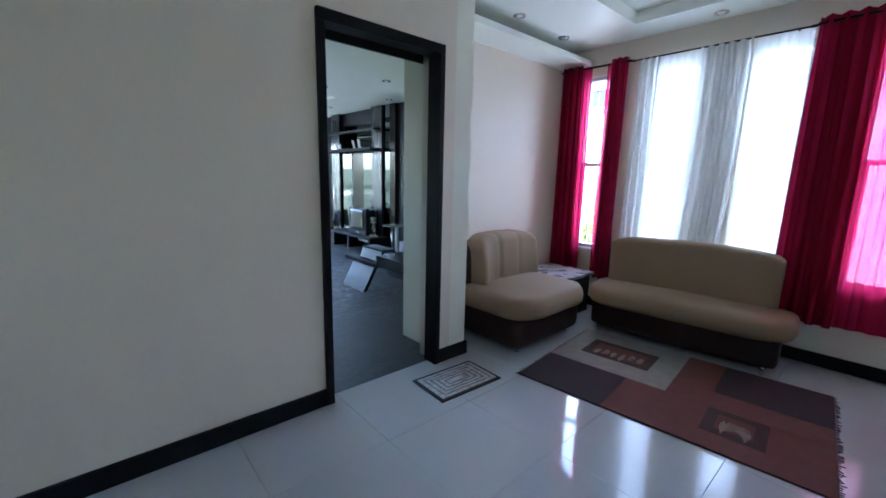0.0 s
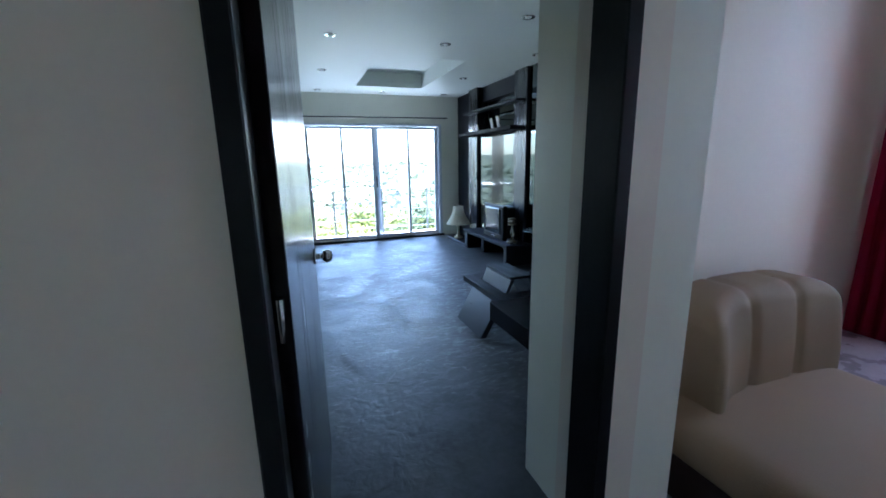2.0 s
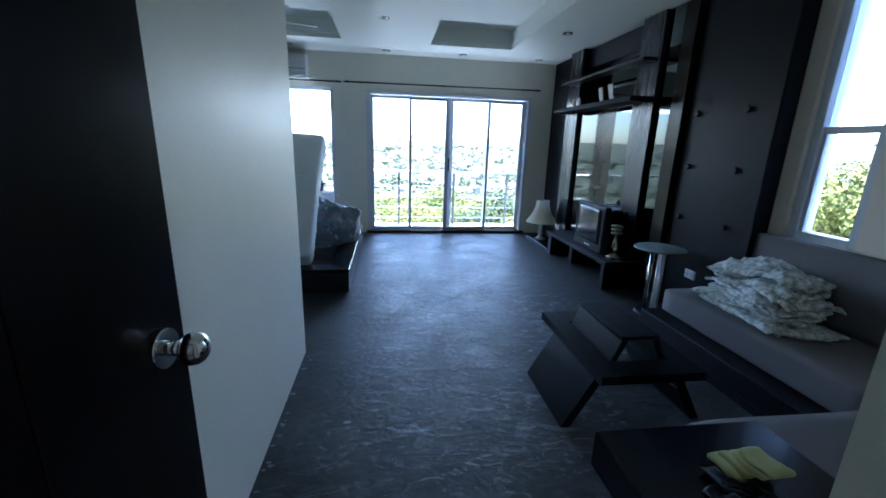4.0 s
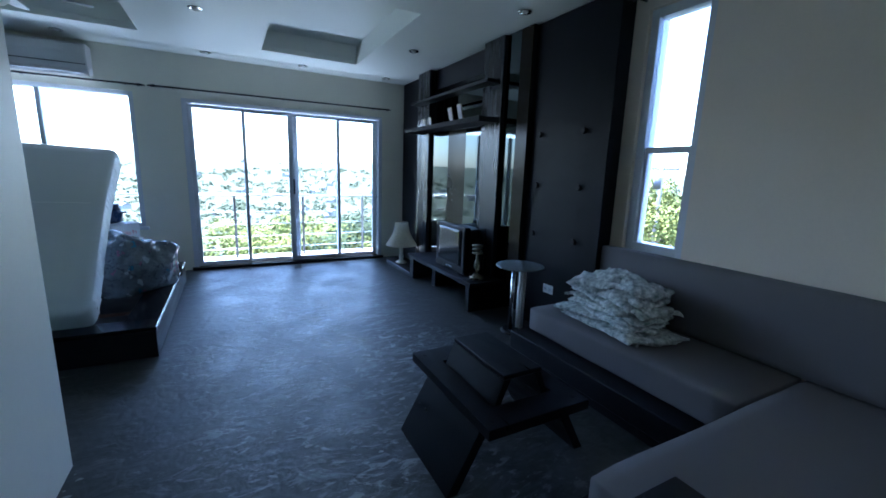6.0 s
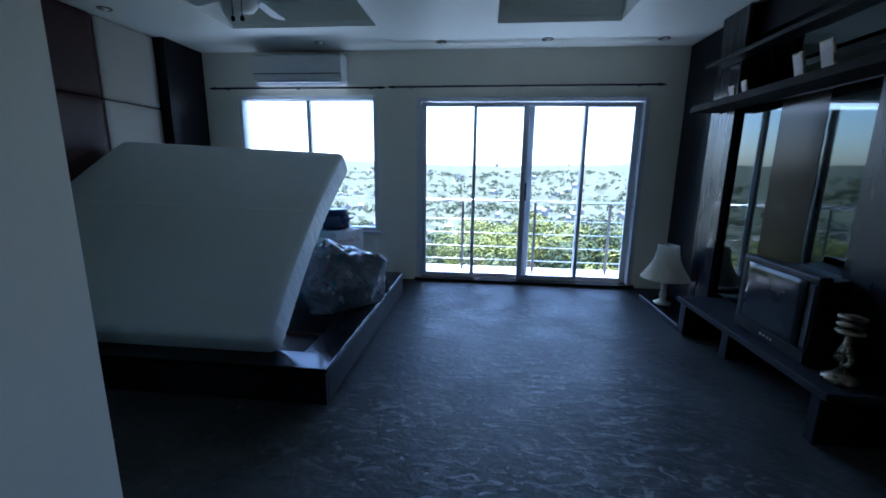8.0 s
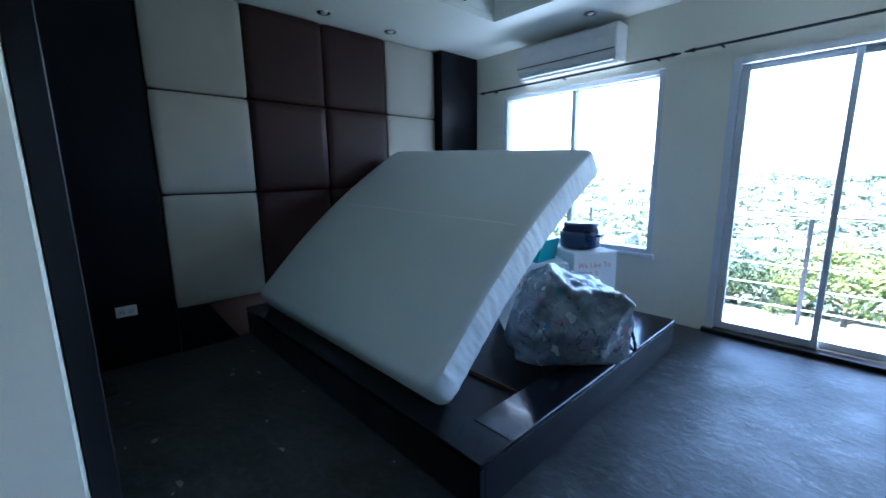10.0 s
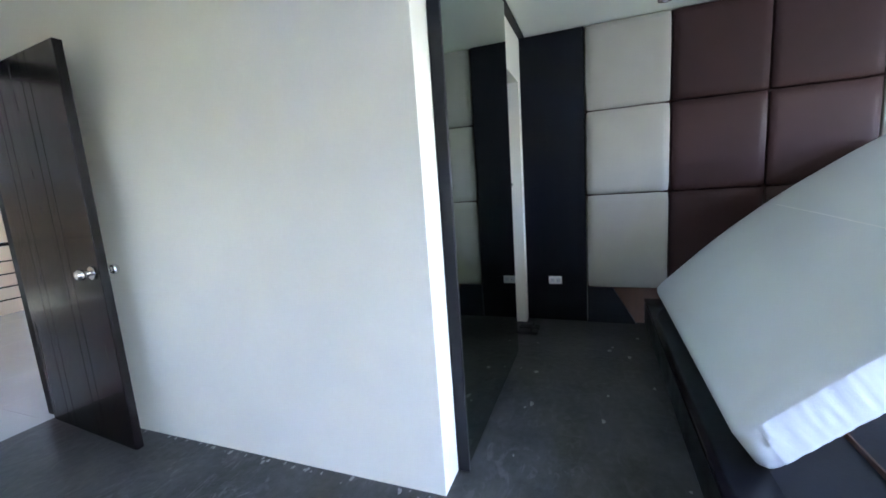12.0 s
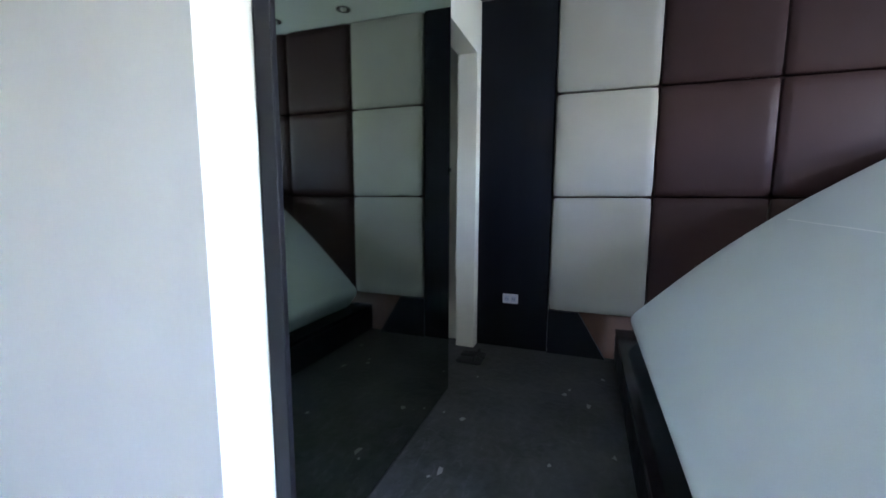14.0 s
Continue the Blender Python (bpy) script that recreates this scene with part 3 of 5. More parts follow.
def sliding_door():
    w = thing("door_2", (2.75, NORTH + 0.06, 0), "white aluminium sliding glass door to the balcony", "door")
    w["kind"] = "structure"
    x0, x1, z1, f = 1.53, 3.97, 2.05, 0.05
    bm = bmesh.new()
    for a, b in ((x0, x0 + f), (x1 - f, x1)):
        box(bm, a, b, NORTH - 0.004, NORTH + 0.15, 0.0, z1, 0.003)
    box(bm, x0 + f, x1 - f, NORTH - 0.004, NORTH + 0.15, z1 - f, z1, 0.003)
    part("door_frame", bm, M_ALU, w)
    part("threshold", B(x0 - 0.02, x1 + 0.02, NORTH - 0.05, NORTH + 0.15, 0.0, 0.035, 0.004), M_FRAME, w, "dark floor track")
    edges = [(1.58, 2.19, 0.04, 0.05, 0.036), (2.15, 2.815, 0.085, 0.036, 0.06), (2.69, 3.37, 0.04, 0.062, 0.036), (3.33, 3.92, 0.085, 0.036, 0.06)]
    for a, b, y, sa, sb in edges:
        bm = bmesh.new()
        yy = NORTH + y
        for c, d in ((a, a + sa), (b - sb, b)):
            box(bm, c, d, yy, yy + 0.035, 0.037, z1 - f, 0.003)
        box(bm, a + sa, b - sb, yy, yy + 0.035, 0.037, 0.09, 0.003)
        box(bm, a + sa, b - sb, yy, yy + 0.035, z1 - f - 0.04, z1 - f, 0.003)
        leaf = part("sash", bm, M_ALU, w)
        p = part("pane", B(a + sa, b - sb, yy + 0.014, yy + 0.019, 0.09, z1 - f - 0.04), M_GLASS, leaf)
        p.visible_shadow = False
    part("pull_handle", B(2.738, 2.758, NORTH + 0.02, NORTH + 0.039, 0.95, 1.15, 0.004), M_FRAME, w, "dark pull handle")


north_window()
sliding_door()


def curtain_rod(name, a, b, r, wall, label, n=2):
    """A rod from a to b with finials, held off the wall by brackets."""
    a, b = Vector(a), Vector(b)
    t = thing(name, (a + b) / 2, label, "curtain rod", "curtain rods")
    part("pole", rod(bmesh.new(), a, b, r, 10), M_FRAME, t)
    d = (b - a).normalized()
    for e, s in ((a, -1), (b, 1)):
        part("finial", rod(bmesh.new(), e, e + d * s * 0.07, r * 1.7, 10, r * 0.5), M_FRAME, t)
    for k in range(n):
        p = a + d * ((b - a).length * (0.06 + 0.88 * k / max(1, n - 1)))
        q = Vector((wall[0] if wall[0] is not None else p.x, wall[1] if wall[1] is not None else p.y, p.z))
        part("bracket", rod(bmesh.new(), p, q, r * 0.8, 8), M_FRAME, t)


curtain_rod("curtain_rod", (-0.74, 8.6, 2.135), (1.14, 8.6, 2.135), 0.010, (None, NORTH), "thin black curtain rod above the bed window", 3)
curtain_rod("curtain_rod", (1.30, 8.6, 2.14), (4.0, 8.6, 2.15), 0.010, (None, NORTH), "thin black curtain rod above the sliding door", 3)
curtain_rod("curtain_rod", (4.34, 2.68, 2.49), (4.34, 2.06, 2.49), 0.011, (EAST, None), "black curtain rod over a narrow window")
curtain_rod("curtain_rod", (4.34, 1.96, 2.48), (4.34, 0.72, 2.48), 0.007, (EAST, None), "thin grey curtain rod over two windows", 3)
curtain_rod("curtain_rod", (4.34, 0.62, 2.49), (4.34, -0.40, 2.49), 0.011, (EAST, None), "black curtain rod over a narrow window")
curtain_rod("curtain_rod", (4.35, 4.90, 2.44), (4.35, 4.25, 2.44), 0.009, (EAST, None), "thin dark curtain rod above the bench window")


def curtain(y0, y1, z0, z1, mat, label, folds, x=4.34, depth=0.035, swing=0.0, group="curtains", flare=0.0):
    bm = bmesh.new()
    nu, nv = max(16, folds * 8), 16
    grid = []
    ph = random.random() * 6
    for j in range(nv + 1):
        v = j / nv
        row = []
        for i in range(nu + 1):
            u = i / nu
            amp = depth * (0.6 + 0.4 * v)
            y = y0 + (y1 - y0) * (u * (1 + flare * v) - 0.5 * flare * v) + swing * v * v
            row.append(bm.verts.new((x + amp * math.sin(u * folds * 2 * math.pi + ph + 0.5 * math.sin(3 * v)) + 0.01 * noise.noise((u * 5, v * 4, ph)),
                                     y + 0.01 * math.sin(u * folds * 4 * math.pi + 2 * v), z1 + (z0 - z1) * v + 0.006 * math.sin(u * folds * 2 * math.pi))))
        grid.append(row)
    for a, b in zip(grid, grid[1:]):
        for i in range(nu):
            bm.faces.new((a[i], a[i + 1], b[i + 1], b[i])).smooth = True
    c = single("curtain", bm, mat, label, "curtain", group)
    return c


curtain(2.49, 2.71, 0.34, 2.53, M_RED, "crimson curtain panel hanging beside a window", 3)
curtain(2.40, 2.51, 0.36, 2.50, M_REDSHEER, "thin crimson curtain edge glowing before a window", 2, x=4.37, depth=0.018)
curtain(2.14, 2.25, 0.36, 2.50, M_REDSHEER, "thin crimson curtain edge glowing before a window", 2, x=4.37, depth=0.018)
curtain(2.03, 2.20, 0.34, 2.53, M_RED, "crimson curtain panel hanging beside a window", 3)
curtain(1.74, 1.92, 0.55, 2.48, M_SHEER, "white sheer curtain gathered beside a window", 3, flare=0.15)
curtain(1.40, 1.76, 0.55, 2.48, M_SHEER, "white sheer curtain drawn over a window", 3, x=4.375, depth=0.010)
curtain(1.05, 1.41, 0.55, 2.48, M_SHEER, "white sheer curtain bunched between two windows", 5, swing=0.06)
curtain(0.70, 1.05, 0.55, 2.48, M_SHEER, "white sheer curtain drawn over a window", 3, x=4.375, depth=0.010)
curtain(0.34, 0.68, 0.33, 2.53, M_RED, "heavy crimson curtain hanging almost to the floor", 4, depth=0.045, flare=0.12)
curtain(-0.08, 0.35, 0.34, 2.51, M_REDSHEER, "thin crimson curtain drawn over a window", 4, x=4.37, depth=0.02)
curtain(-0.42, -0.09, 0.33, 2.53, M_RED, "heavy crimson curtain hanging almost to the floor", 4, depth=0.045)


# ---------- ceiling lights, fan, air conditioner ----------
def downlight(x, y, z):
    t = thing("downlight", (x, y, z), "round recessed ceiling downlight with chrome rim, switched off", "downlight", "ceiling downlights")
    bm = bmesh.new()
    lathe(bm, (x, y, z), [(0.033, -0.002), (0.052, -0.006), (0.055, -0.001), (0.055, 0.0)], 20)
    part("rim", bm, M_CHROME, t)
    part("lamp", ball(bmesh.new(), (x, y, z - 0.004), 0.026, 1, 1, 0.45, 2), M_LAMP, t)
    return t


SPOTS = [(0.58, 8.38), (1.82, 8.43), (2.85, 8.40), (3.94, 8.44), (1.81, 6.98), (3.74, 7.05), (1.81, 5.51), (2.92, 5.52), (4.04, 5.62), (3.31, 4.60),
         (-0.81, 6.12), (-0.81, 6.76), (-0.82, 7.41), (1.81, 4.0), (3.31, 3.4)]
first = downlight(*SPOTS[0], CEIL)
for x, y in SPOTS[1:]:
    copy_thing(first, Matrix.Translation((x, y, CEIL)))
for x, y in ((3.20, 2.45), (3.92, 2.48), (4.27, 1.28), (4.27, -0.2)):
    copy_thing(first, Matrix.Translation((x, y, SITCEIL)))


def ceiling_fan():
    c = (0.63, 6.98)
    f = thing("ceiling_fan", (*c, 2.74), "ceiling fan with grey blades and frosted lamp bowl", "ceiling fan")
    part("down_rod", rod(bmesh.new(), (*c, 2.74), (*c, 2.52), 0.014, 12), M_FRAME, f)
    part("canopy", lathe(bmesh.new(), (*c, 2.67), [(0.02, 0), (0.055, 0.03), (0.06, 0.07)], 20), M_FRAME, f)
    part("motor", lathe(bmesh.new(), (*c, 2.42), [(0.06, 0), (0.10, 0.015), (0.105, 0.07), (0.06, 0.10), (0.02, 0.12)], 24), M_FRAME, f)
    part("lamp_bowl", lathe(bmesh.new(), (*c, 2.315), [(0.012, 0), (0.06, 0.012), (0.088, 0.045), (0.092, 0.074)], 24), M_LAMP, f, "frosted glass lamp bowl")
    for k in range(5):
        a = radians(20 + 72 * k)
        m = Matrix.Translation((*c, 2.455)) @ Matrix.Rotation(a, 4, "Z") @ Matrix.Rotation(radians(11), 4, "X")
        bm = bmesh.new()
        prism(bm, [(0.17, -0.045), (0.50, -0.062), (0.53, -0.04), (0.53, 0.04), (0.50, 0.062), (0.17, 0.045)], "z", -0.004, 0.004)
        bmesh.ops.transform(bm, matrix=m, verts=bm.verts)
        b = part("blade", bm, M_ALU, f)
        part("blade_arm", B(0.09, 0.20, -0.015, 0.015, -0.012, -0.005, 0.002, m), M_FRAME, b)
    for dx in (-0.03, 0.035):
        bm = bmesh.new()
        rod(bm, (c[0] + dx, c[1] - 0.095, 2.43), (c[0] + dx, c[1] - 0.095, 2.26), 0.0025, 6)
        ball(bm, (c[0] + dx, c[1] - 0.095, 2.25), 0.014, 1, 1, 1.3, 2)
        part("pull_chain", bm, M_FRAME, f)


def air_conditioner():
    x0, x1, y0, z0, z1 = -0.22, 0.76, 8.47, 2.155, 2.465
    t = thing("air_conditioner", (0.27, 8.6, z0), "white split air conditioner on the wall above the window", "air conditioner")
    bm = bmesh.new()
    prism(bm, [(NORTH - 0.001, z0 + 0.02), (NORTH - 0.001, z1), (y0 + 0.05, z1), (y0 + 0.01, z1 - 0.03), (y0, z1 - 0.1), (y0 + 0.02, z0 + 0.06), (y0 + 0.07, z0)], "x", x0, x1)
    bmesh.ops.bevel(bm, geom=bm.edges[:], offset=0.008, segments=2, affect="EDGES")
    part("body", bm, M_WHITE, t)
    part("flap", B(x0 + 0.04, x1 - 0.04, y0 + 0.018, y0 + 0.075, z0 + 0.018, z0 + 0.026, 0.002, Matrix.Identity(4)), M_ALU, t)
    part("seam", B(x0 + 0.01, x1 - 0.01, y0 + 0.004, y0 + 0.012, z0 + 0.10, z0 + 0.106), M_TV, t)


ceiling_fan()
air_conditioner()


# ---------- bed wall ----------
def headboard():
    h = thing("headboard", (-1.0, 6.8, 0.33), "padded headboard wall of grey and brown upholstered squares", "headboard")
    ys = [5.56, 6.195, 6.83, 7.47, 8.11]
    zs = [0.328, 1.147, 1.847, 2.526]
    part("backing", B(-1.075, -1.056, 5.56, 8.11, 0.33, 2.525), M_BROWNPAD, h)
    for i in range(4):
        for j in range(3):
            mat = M_GREYPAD if i in (0, 3) else M_BROWNPAD
            part("pad", soft_box(bmesh.new(), -1.056, -1.001, ys[i] + 0.004, ys[i + 1] - 0.004, zs[j] + 0.004, zs[j + 1] - 0.004, 0.022, cuts=10), mat, h,
                 "pale grey upholstered square" if i in (0, 3) else "brown upholstered square")


headboard()
t = thing("wall_panel", (-1.0, 5.26, 0), "tall black stained wooden wall panel beside the headboard", "wall panel", "black wall panels")
part("board", B(-1.075, -1.026, 5.022, 5.555, 0.002, 2.527, 0.004), M_BLACK, t)
t = thing("wall_panel", (-1.0, 8.35, 0), "tall black stained wooden wall panel beside the headboard", "wall panel", "black wall panels")
part("board", B(-1.075, -0.906, 8.115, 8.67, 0.002, 2.527, 0.004), M_BLACK, t)
single("base_board", prism(bmesh.new(), [(5.56, 0.002), (5.56, 0.322), (5.77, 0.322), (5.96, 0.002)], "x", -1.054, -1.016), M_BLACKH, "black board with a slanting end under the headboard", "board")
single("plywood_panel", B(-1.075, -1.056, 5.56, 6.9, 0.002, 0.327), M_WOOD, "bare brown plywood panel under the headboard", "panel")


def outlet(loc, axis, label):
    t = thing("wall_socket", loc, label, "socket", "wall sockets")
    x, y, z = loc
    s = 1 if axis == "+x" else -1
    a, b = sorted((x, x + s * 0.008))
    part("plate", B(a, b, y - 0.058, y + 0.058, z - 0.036, z + 0.036, 0.003), M_WHITE, t)
    for dy in (-0.026, 0.026):
        a, b = sorted((x + s * 0.0085, x + s * 0.011))
        sock = part("socket_insert", B(a, b, y + dy - 0.018, y + dy + 0.018, z - 0.022, z + 0.022, 0.001), M_ALU, t)
        a, b = sorted((x + s * 0.0112, x + s * 0.0122))
        bm = bmesh.new()
        box(bm, a, b, y + dy - 0.009, y + dy - 0.006, z - 0.007, z + 0.007)
        box(bm, a, b, y + dy + 0.006, y + dy + 0.009, z - 0.007, z + 0.007)
        part("slot", bm, M_RUBBER, sock)


outlet((-1.0258, 5.28, 0.385), "+x", "white double wall socket on the black panel")
outlet((4.2998, 5.39, 0.375), "-x", "white double wall socket on the black panel")


def bed_platform():
    b = thing("bed_platform", (0.25, 7.0, 0), "low black bed platform with a glossy rim and sunken base", "bed")
    x0, x1, y0, y1, z = -0.99, 1.489, 6.02, 8.06, 0.246
    part("plinth", B(x0 + 0.02, 1.36, 6.14, 7.95, 0.0, 0.032), M_BLACKH, b)
    part("front_board", B(x0, x1, y0, y0 + 0.03, 0.03, z - 0.03, 0.003), M_BLACKH, b)
    part("side_board", B(x1 - 0.03, x1, y0 + 0.031, y1, 0.03, z - 0.03, 0.003), M_BLACKH, b)
    part("foot_board", B(x0, x1 - 0.031, y1 - 0.03, y1, 0.03, z - 0.03, 0.003), M_BLACKH, b)
    gloss = M_GLOSSBLACK
    part("rim", B(x0, x1 + 0.004, y0 - 0.004, 6.20, z - 0.029, z, 0.004), gloss, b, "glossy black rim board")
    part("rim", B(1.29, x1 + 0.004, 6.201, y1, z - 0.029, z, 0.004), gloss, b, "glossy black rim board")
    part("rim", B(x0, 1.289, 7.86, y1, z - 0.029, z, 0.004), gloss, b, "glossy black rim board")
    part("base_panel", B(x0, 1.289, 6.61, 7.859, 0.13, 0.15), M_FRAME, b)
    part("base_panel", B(x0, 1.289, 6.201, 6.60, 0.13, 0.16), M_FRAME, b)
    part("edge_strip", B(x0, 1.285, 6.60, 6.61, 0.13, 0.185, 0.002), M_WOOD, b, "bare wooden edge strip")


M_GLOSSBLACK = material("glossy_black_lacquer", (0.006, 0.006, 0.009), 0.16, 0, 0.4, 3, 40, 0.02, coat=0.1, gloss_vary=0.05, spec=0.24)
bed_platform()


def leaning_mattress():
    t = thing("mattress", (0.1, 6.1, 0.245), "white queen mattress propped up at a slant on the bed platform", "mattress")
    nu, nv = 80, 70
    th = 0.18
    L = 1.78
    LEAN = radians(36.3)
    ROUND = 0.07

    def spine(u, v):
        """u along the bed wall side (0) to the window side (1), v from the floor edge up."""
        x = -0.91 + (2.065 - 0.04 * v) * u
        d = L * v
        bow = 0.09 * math.sin(math.pi * v)
        lift = 0.09 * (1 - u) * v
        y = 6.08 + d * math.cos(LEAN) - bow * math.sin(LEAN) * 0.5
        z = 0.362 + d * math.sin(LEAN) + bow * math.cos(LEAN) + lift
        return Vector((x, y, z))
    n0 = Vector((0, -math.sin(LEAN), math.cos(LEAN)))
    bm = bmesh.new()
    layers = []
    for depth, inset in ((0.0, 0.028), (-0.01, 0.010), (-0.03, 0.0), (-th + 0.03, 0.0), (-th + 0.01, 0.010), (-th, 0.028)):
        g = []
        for j in range(nv + 1):
            row = []
            for i in range(nu + 1):
                u = inset / 2.1 + (1 - 2 * inset / 2.1) * i / nu
                v = inset / L + (1 - 2 * inset / L) * j / nv
                # corners rounded in the plane of the mattress
                a, b = min(u, 1 - u) * 2.03, min(v, 1 - v) * L
                if a < ROUND and b < ROUND:
                    c = Vector((ROUND - a, ROUND - b))
                    c *= max(c) / c.length
                    u, v = (ROUND - c.x) / 2.03 if u < 0.5 else 1 - (ROUND - c.x) / 2.03, (ROUND - c.y) / L if v < 0.5 else 1 - (ROUND - c.y) / L
                p = spine(u, v) + n0 * depth
                edge = min(i, nu - i, j, nv - j)
                if depth == 0.0:
                    p += n0 * (0.012 * min(1, edge / 4) + 0.004 * noise.noise(p * 3))
                row.append(bm.verts.new(p))
            g.append(row)
        layers.append(g)
    top, bot = layers[0], layers[-1]
    for j in range(nv):
        for i in range(nu):
            bm.faces.new((top[j][i], top[j][i + 1], top[j + 1][i + 1], top[j + 1][i]))
            bm.faces.new((bot[j][i], bot[j + 1][i], bot[j + 1][i + 1], bot[j][i + 1]))

    def rim(g):
        return g[0][:-1] + [r[-1] for r in g[:-1]] + g[-1][:0:-1] + [r[0] for r in g[:0:-1]]
    rings = [rim(g) for g in layers]
    for p, q in zip(rings, rings[1:]):
        for i in range(len(p)):
            k = (i + 1) % len(p)
            bm.faces.new((p[i], p[k], q[k], q[i]))
    bmesh.ops.recalc_face_normals(bm, faces=bm.faces)
    for f in bm.faces:
        f.smooth = True
    part("body", bm, M_MATTRESS, t)
    # gathered skirt on the window-side edge
    bm = bmesh.new()
    n = 190
    for (d0, d1) in ((-0.012, -th + 0.012),):
        prev = None
        for k in range(n + 1):
            v = 0.045 + 0.91 * k / n
            ruff = 0.005 + 0.004 * noise.noise((k * 0.33, 0.0, 1.7)) + 0.0012 * noise.noise((k * 0.9, 3.0, 0.0))
            p = spine(1.0, v) + Vector((ruff, 0, 0))
            lean = 0.006 * noise.noise((k * 0.4, 5.0, 0.0))
            cols = [bm.verts.new(p + n0 * d0 - Vector((0.008, 0, 0)))]
            for s in range(1, 5):
                w = s / 5
                cols.append(bm.verts.new(p + n0 * (d0 + (d1 - d0) * w) + Vector((0.011 * noise.noise((k * 0.36 + 4.0 * w, 0.8 * w, 9.0)), lean * w, lean * w * 0.6))))
            cols.append(bm.verts.new(p + n0 * d1 - Vector((0.008, 0, 0))))
            if prev:
                for s in range(5):
                    bm.faces.new((prev[s], cols[s], cols[s + 1], prev[s + 1])).smooth = True
            prev = cols
    part("gathered_edge", bm, M_MATTRESS, t, "white gathered elastic cover edge")
    bm = bmesh.new()
    prev = None
    for k in range(41):
        row = []
        for dv in (-0.0016, 0.0016):
            p = spine(0.12 + 0.84 * k / 40, 0.52 + dv)
            row.append(bm.verts.new(p + n0 * (0.0138 + 0.004 * noise.noise(p * 3))))
        if prev:
            bm.faces.new((prev[0], row[0], row[1], prev[1]))
        prev = row
    bmesh.ops.recalc_face_normals(bm, faces=bm.faces)
    if sum(f.normal.z for f in bm.faces) < 0:
        bmesh.ops.reverse_faces(bm, faces=bm.faces)
    part("seam", bm, M_PIPING, t, "pale stitched seam")


leaning_mattress()


def lettering(text, size, m, mat, parent, label=""):
    cu = bpy.data.curves.new("lettering", "FONT")
    cu.body, cu.size, cu.extrude = text, size, 0.0006
    tmp = bpy.data.objects.new("lettering_tmp", cu)
    scene.collection.objects.link(tmp)
    bpy.context.view_layer.update()
    me = bpy.data.meshes.new_from_object(tmp)
    bpy.data.objects.remove(tmp)
    bm = bmesh.new()
    bm.from_mesh(me)
    bmesh.ops.transform(bm, matrix=m, verts=bm.verts)
    bpy.data.meshes.remove(me)
    return part("lettering", bm, mat, parent, label)


def carton(loc, sx, sy, sz, rz, label, lines, size):
    t = thing("moving_box", loc, label, "box", "moving boxes")
    m = Matrix.Translation(loc) @ Matrix.Rotation(radians(rz), 4, "Z")
    part("body", B(-sx / 2, sx / 2, -sy / 2, sy / 2, 0, sz, 0.005, m), M_CARD, t)
    for s in (-1, 1):
        part("flap", B(-sx / 2 + 0.002, sx / 2 - 0.002, min(s * 0.002, s * sy / 2), max(s * 0.002, s * sy / 2), sz + 0.001, sz + 0.005, 0.001, m), M_CARD, t)
    for k, s in enumerate(lines):
        mm = m @ Matrix.Translation((-sx / 2 + 0.03, -sy / 2 - 0.0012, sz - 0.10 - k * size * 1.05)) @ Matrix.Rotation(radians(90), 4, "X")
        lettering(s, size, mm, M_REDINK, t, "red printed lettering")
    return t


carton((0.925, 7.76, 0.15), 0.33, 0.36, 0.57, 60, "white cardboard moving box with red lettering", ["We Like To", "Move It"], 0.052)
carton((0.735, 7.43, 0.15), 0.40, 0.34, 0.51, 49, "white cardboard moving box with red lettering under the mattress", ["We Like To", "Move It"], 0.062)
single("maroon_box", B(0.02, 0.30, 7.05, 7.35, 0.151, 0.33, 0.006), M_MAROON, "maroon packet lying under the propped mattress", "box")
single("plastic_tub", prism(bmesh.new(), [(0.60, 0.668), (0.84, 0.668), (0.87, 0.82), (0.57, 0.82)], "y", 7.33, 7.55), M_TEAL, "teal plastic tub on the cardboard box", "tub")


def blue_pot():
    c = (0.91, 7.76, 0.728)
    t = thing("pot", c, "dark blue lidded pot standing on a cardboard box", "pot")
    part("body", lathe(bmesh.new(), c, [(0.10, 0), (0.135, 0.015), (0.14, 0.10), (0.125, 0.125)], 28), M_BLUE, t)
    part("lid", lathe(bmesh.new(), (c[0], c[1], c[2] + 0.1255), [(0.128, 0), (0.11, 0.025), (0.118, 0.035), (0.118, 0.055), (0.09, 0.06)], 28), M_BLUE, t)
    part("handle", B(c[0] + 0.12, c[0] + 0.165, c[1] - 0.03, c[1] + 0.03, c[2] + 0.09, c[2] + 0.11, 0.006), M_BLUE, t)


blue_pot()


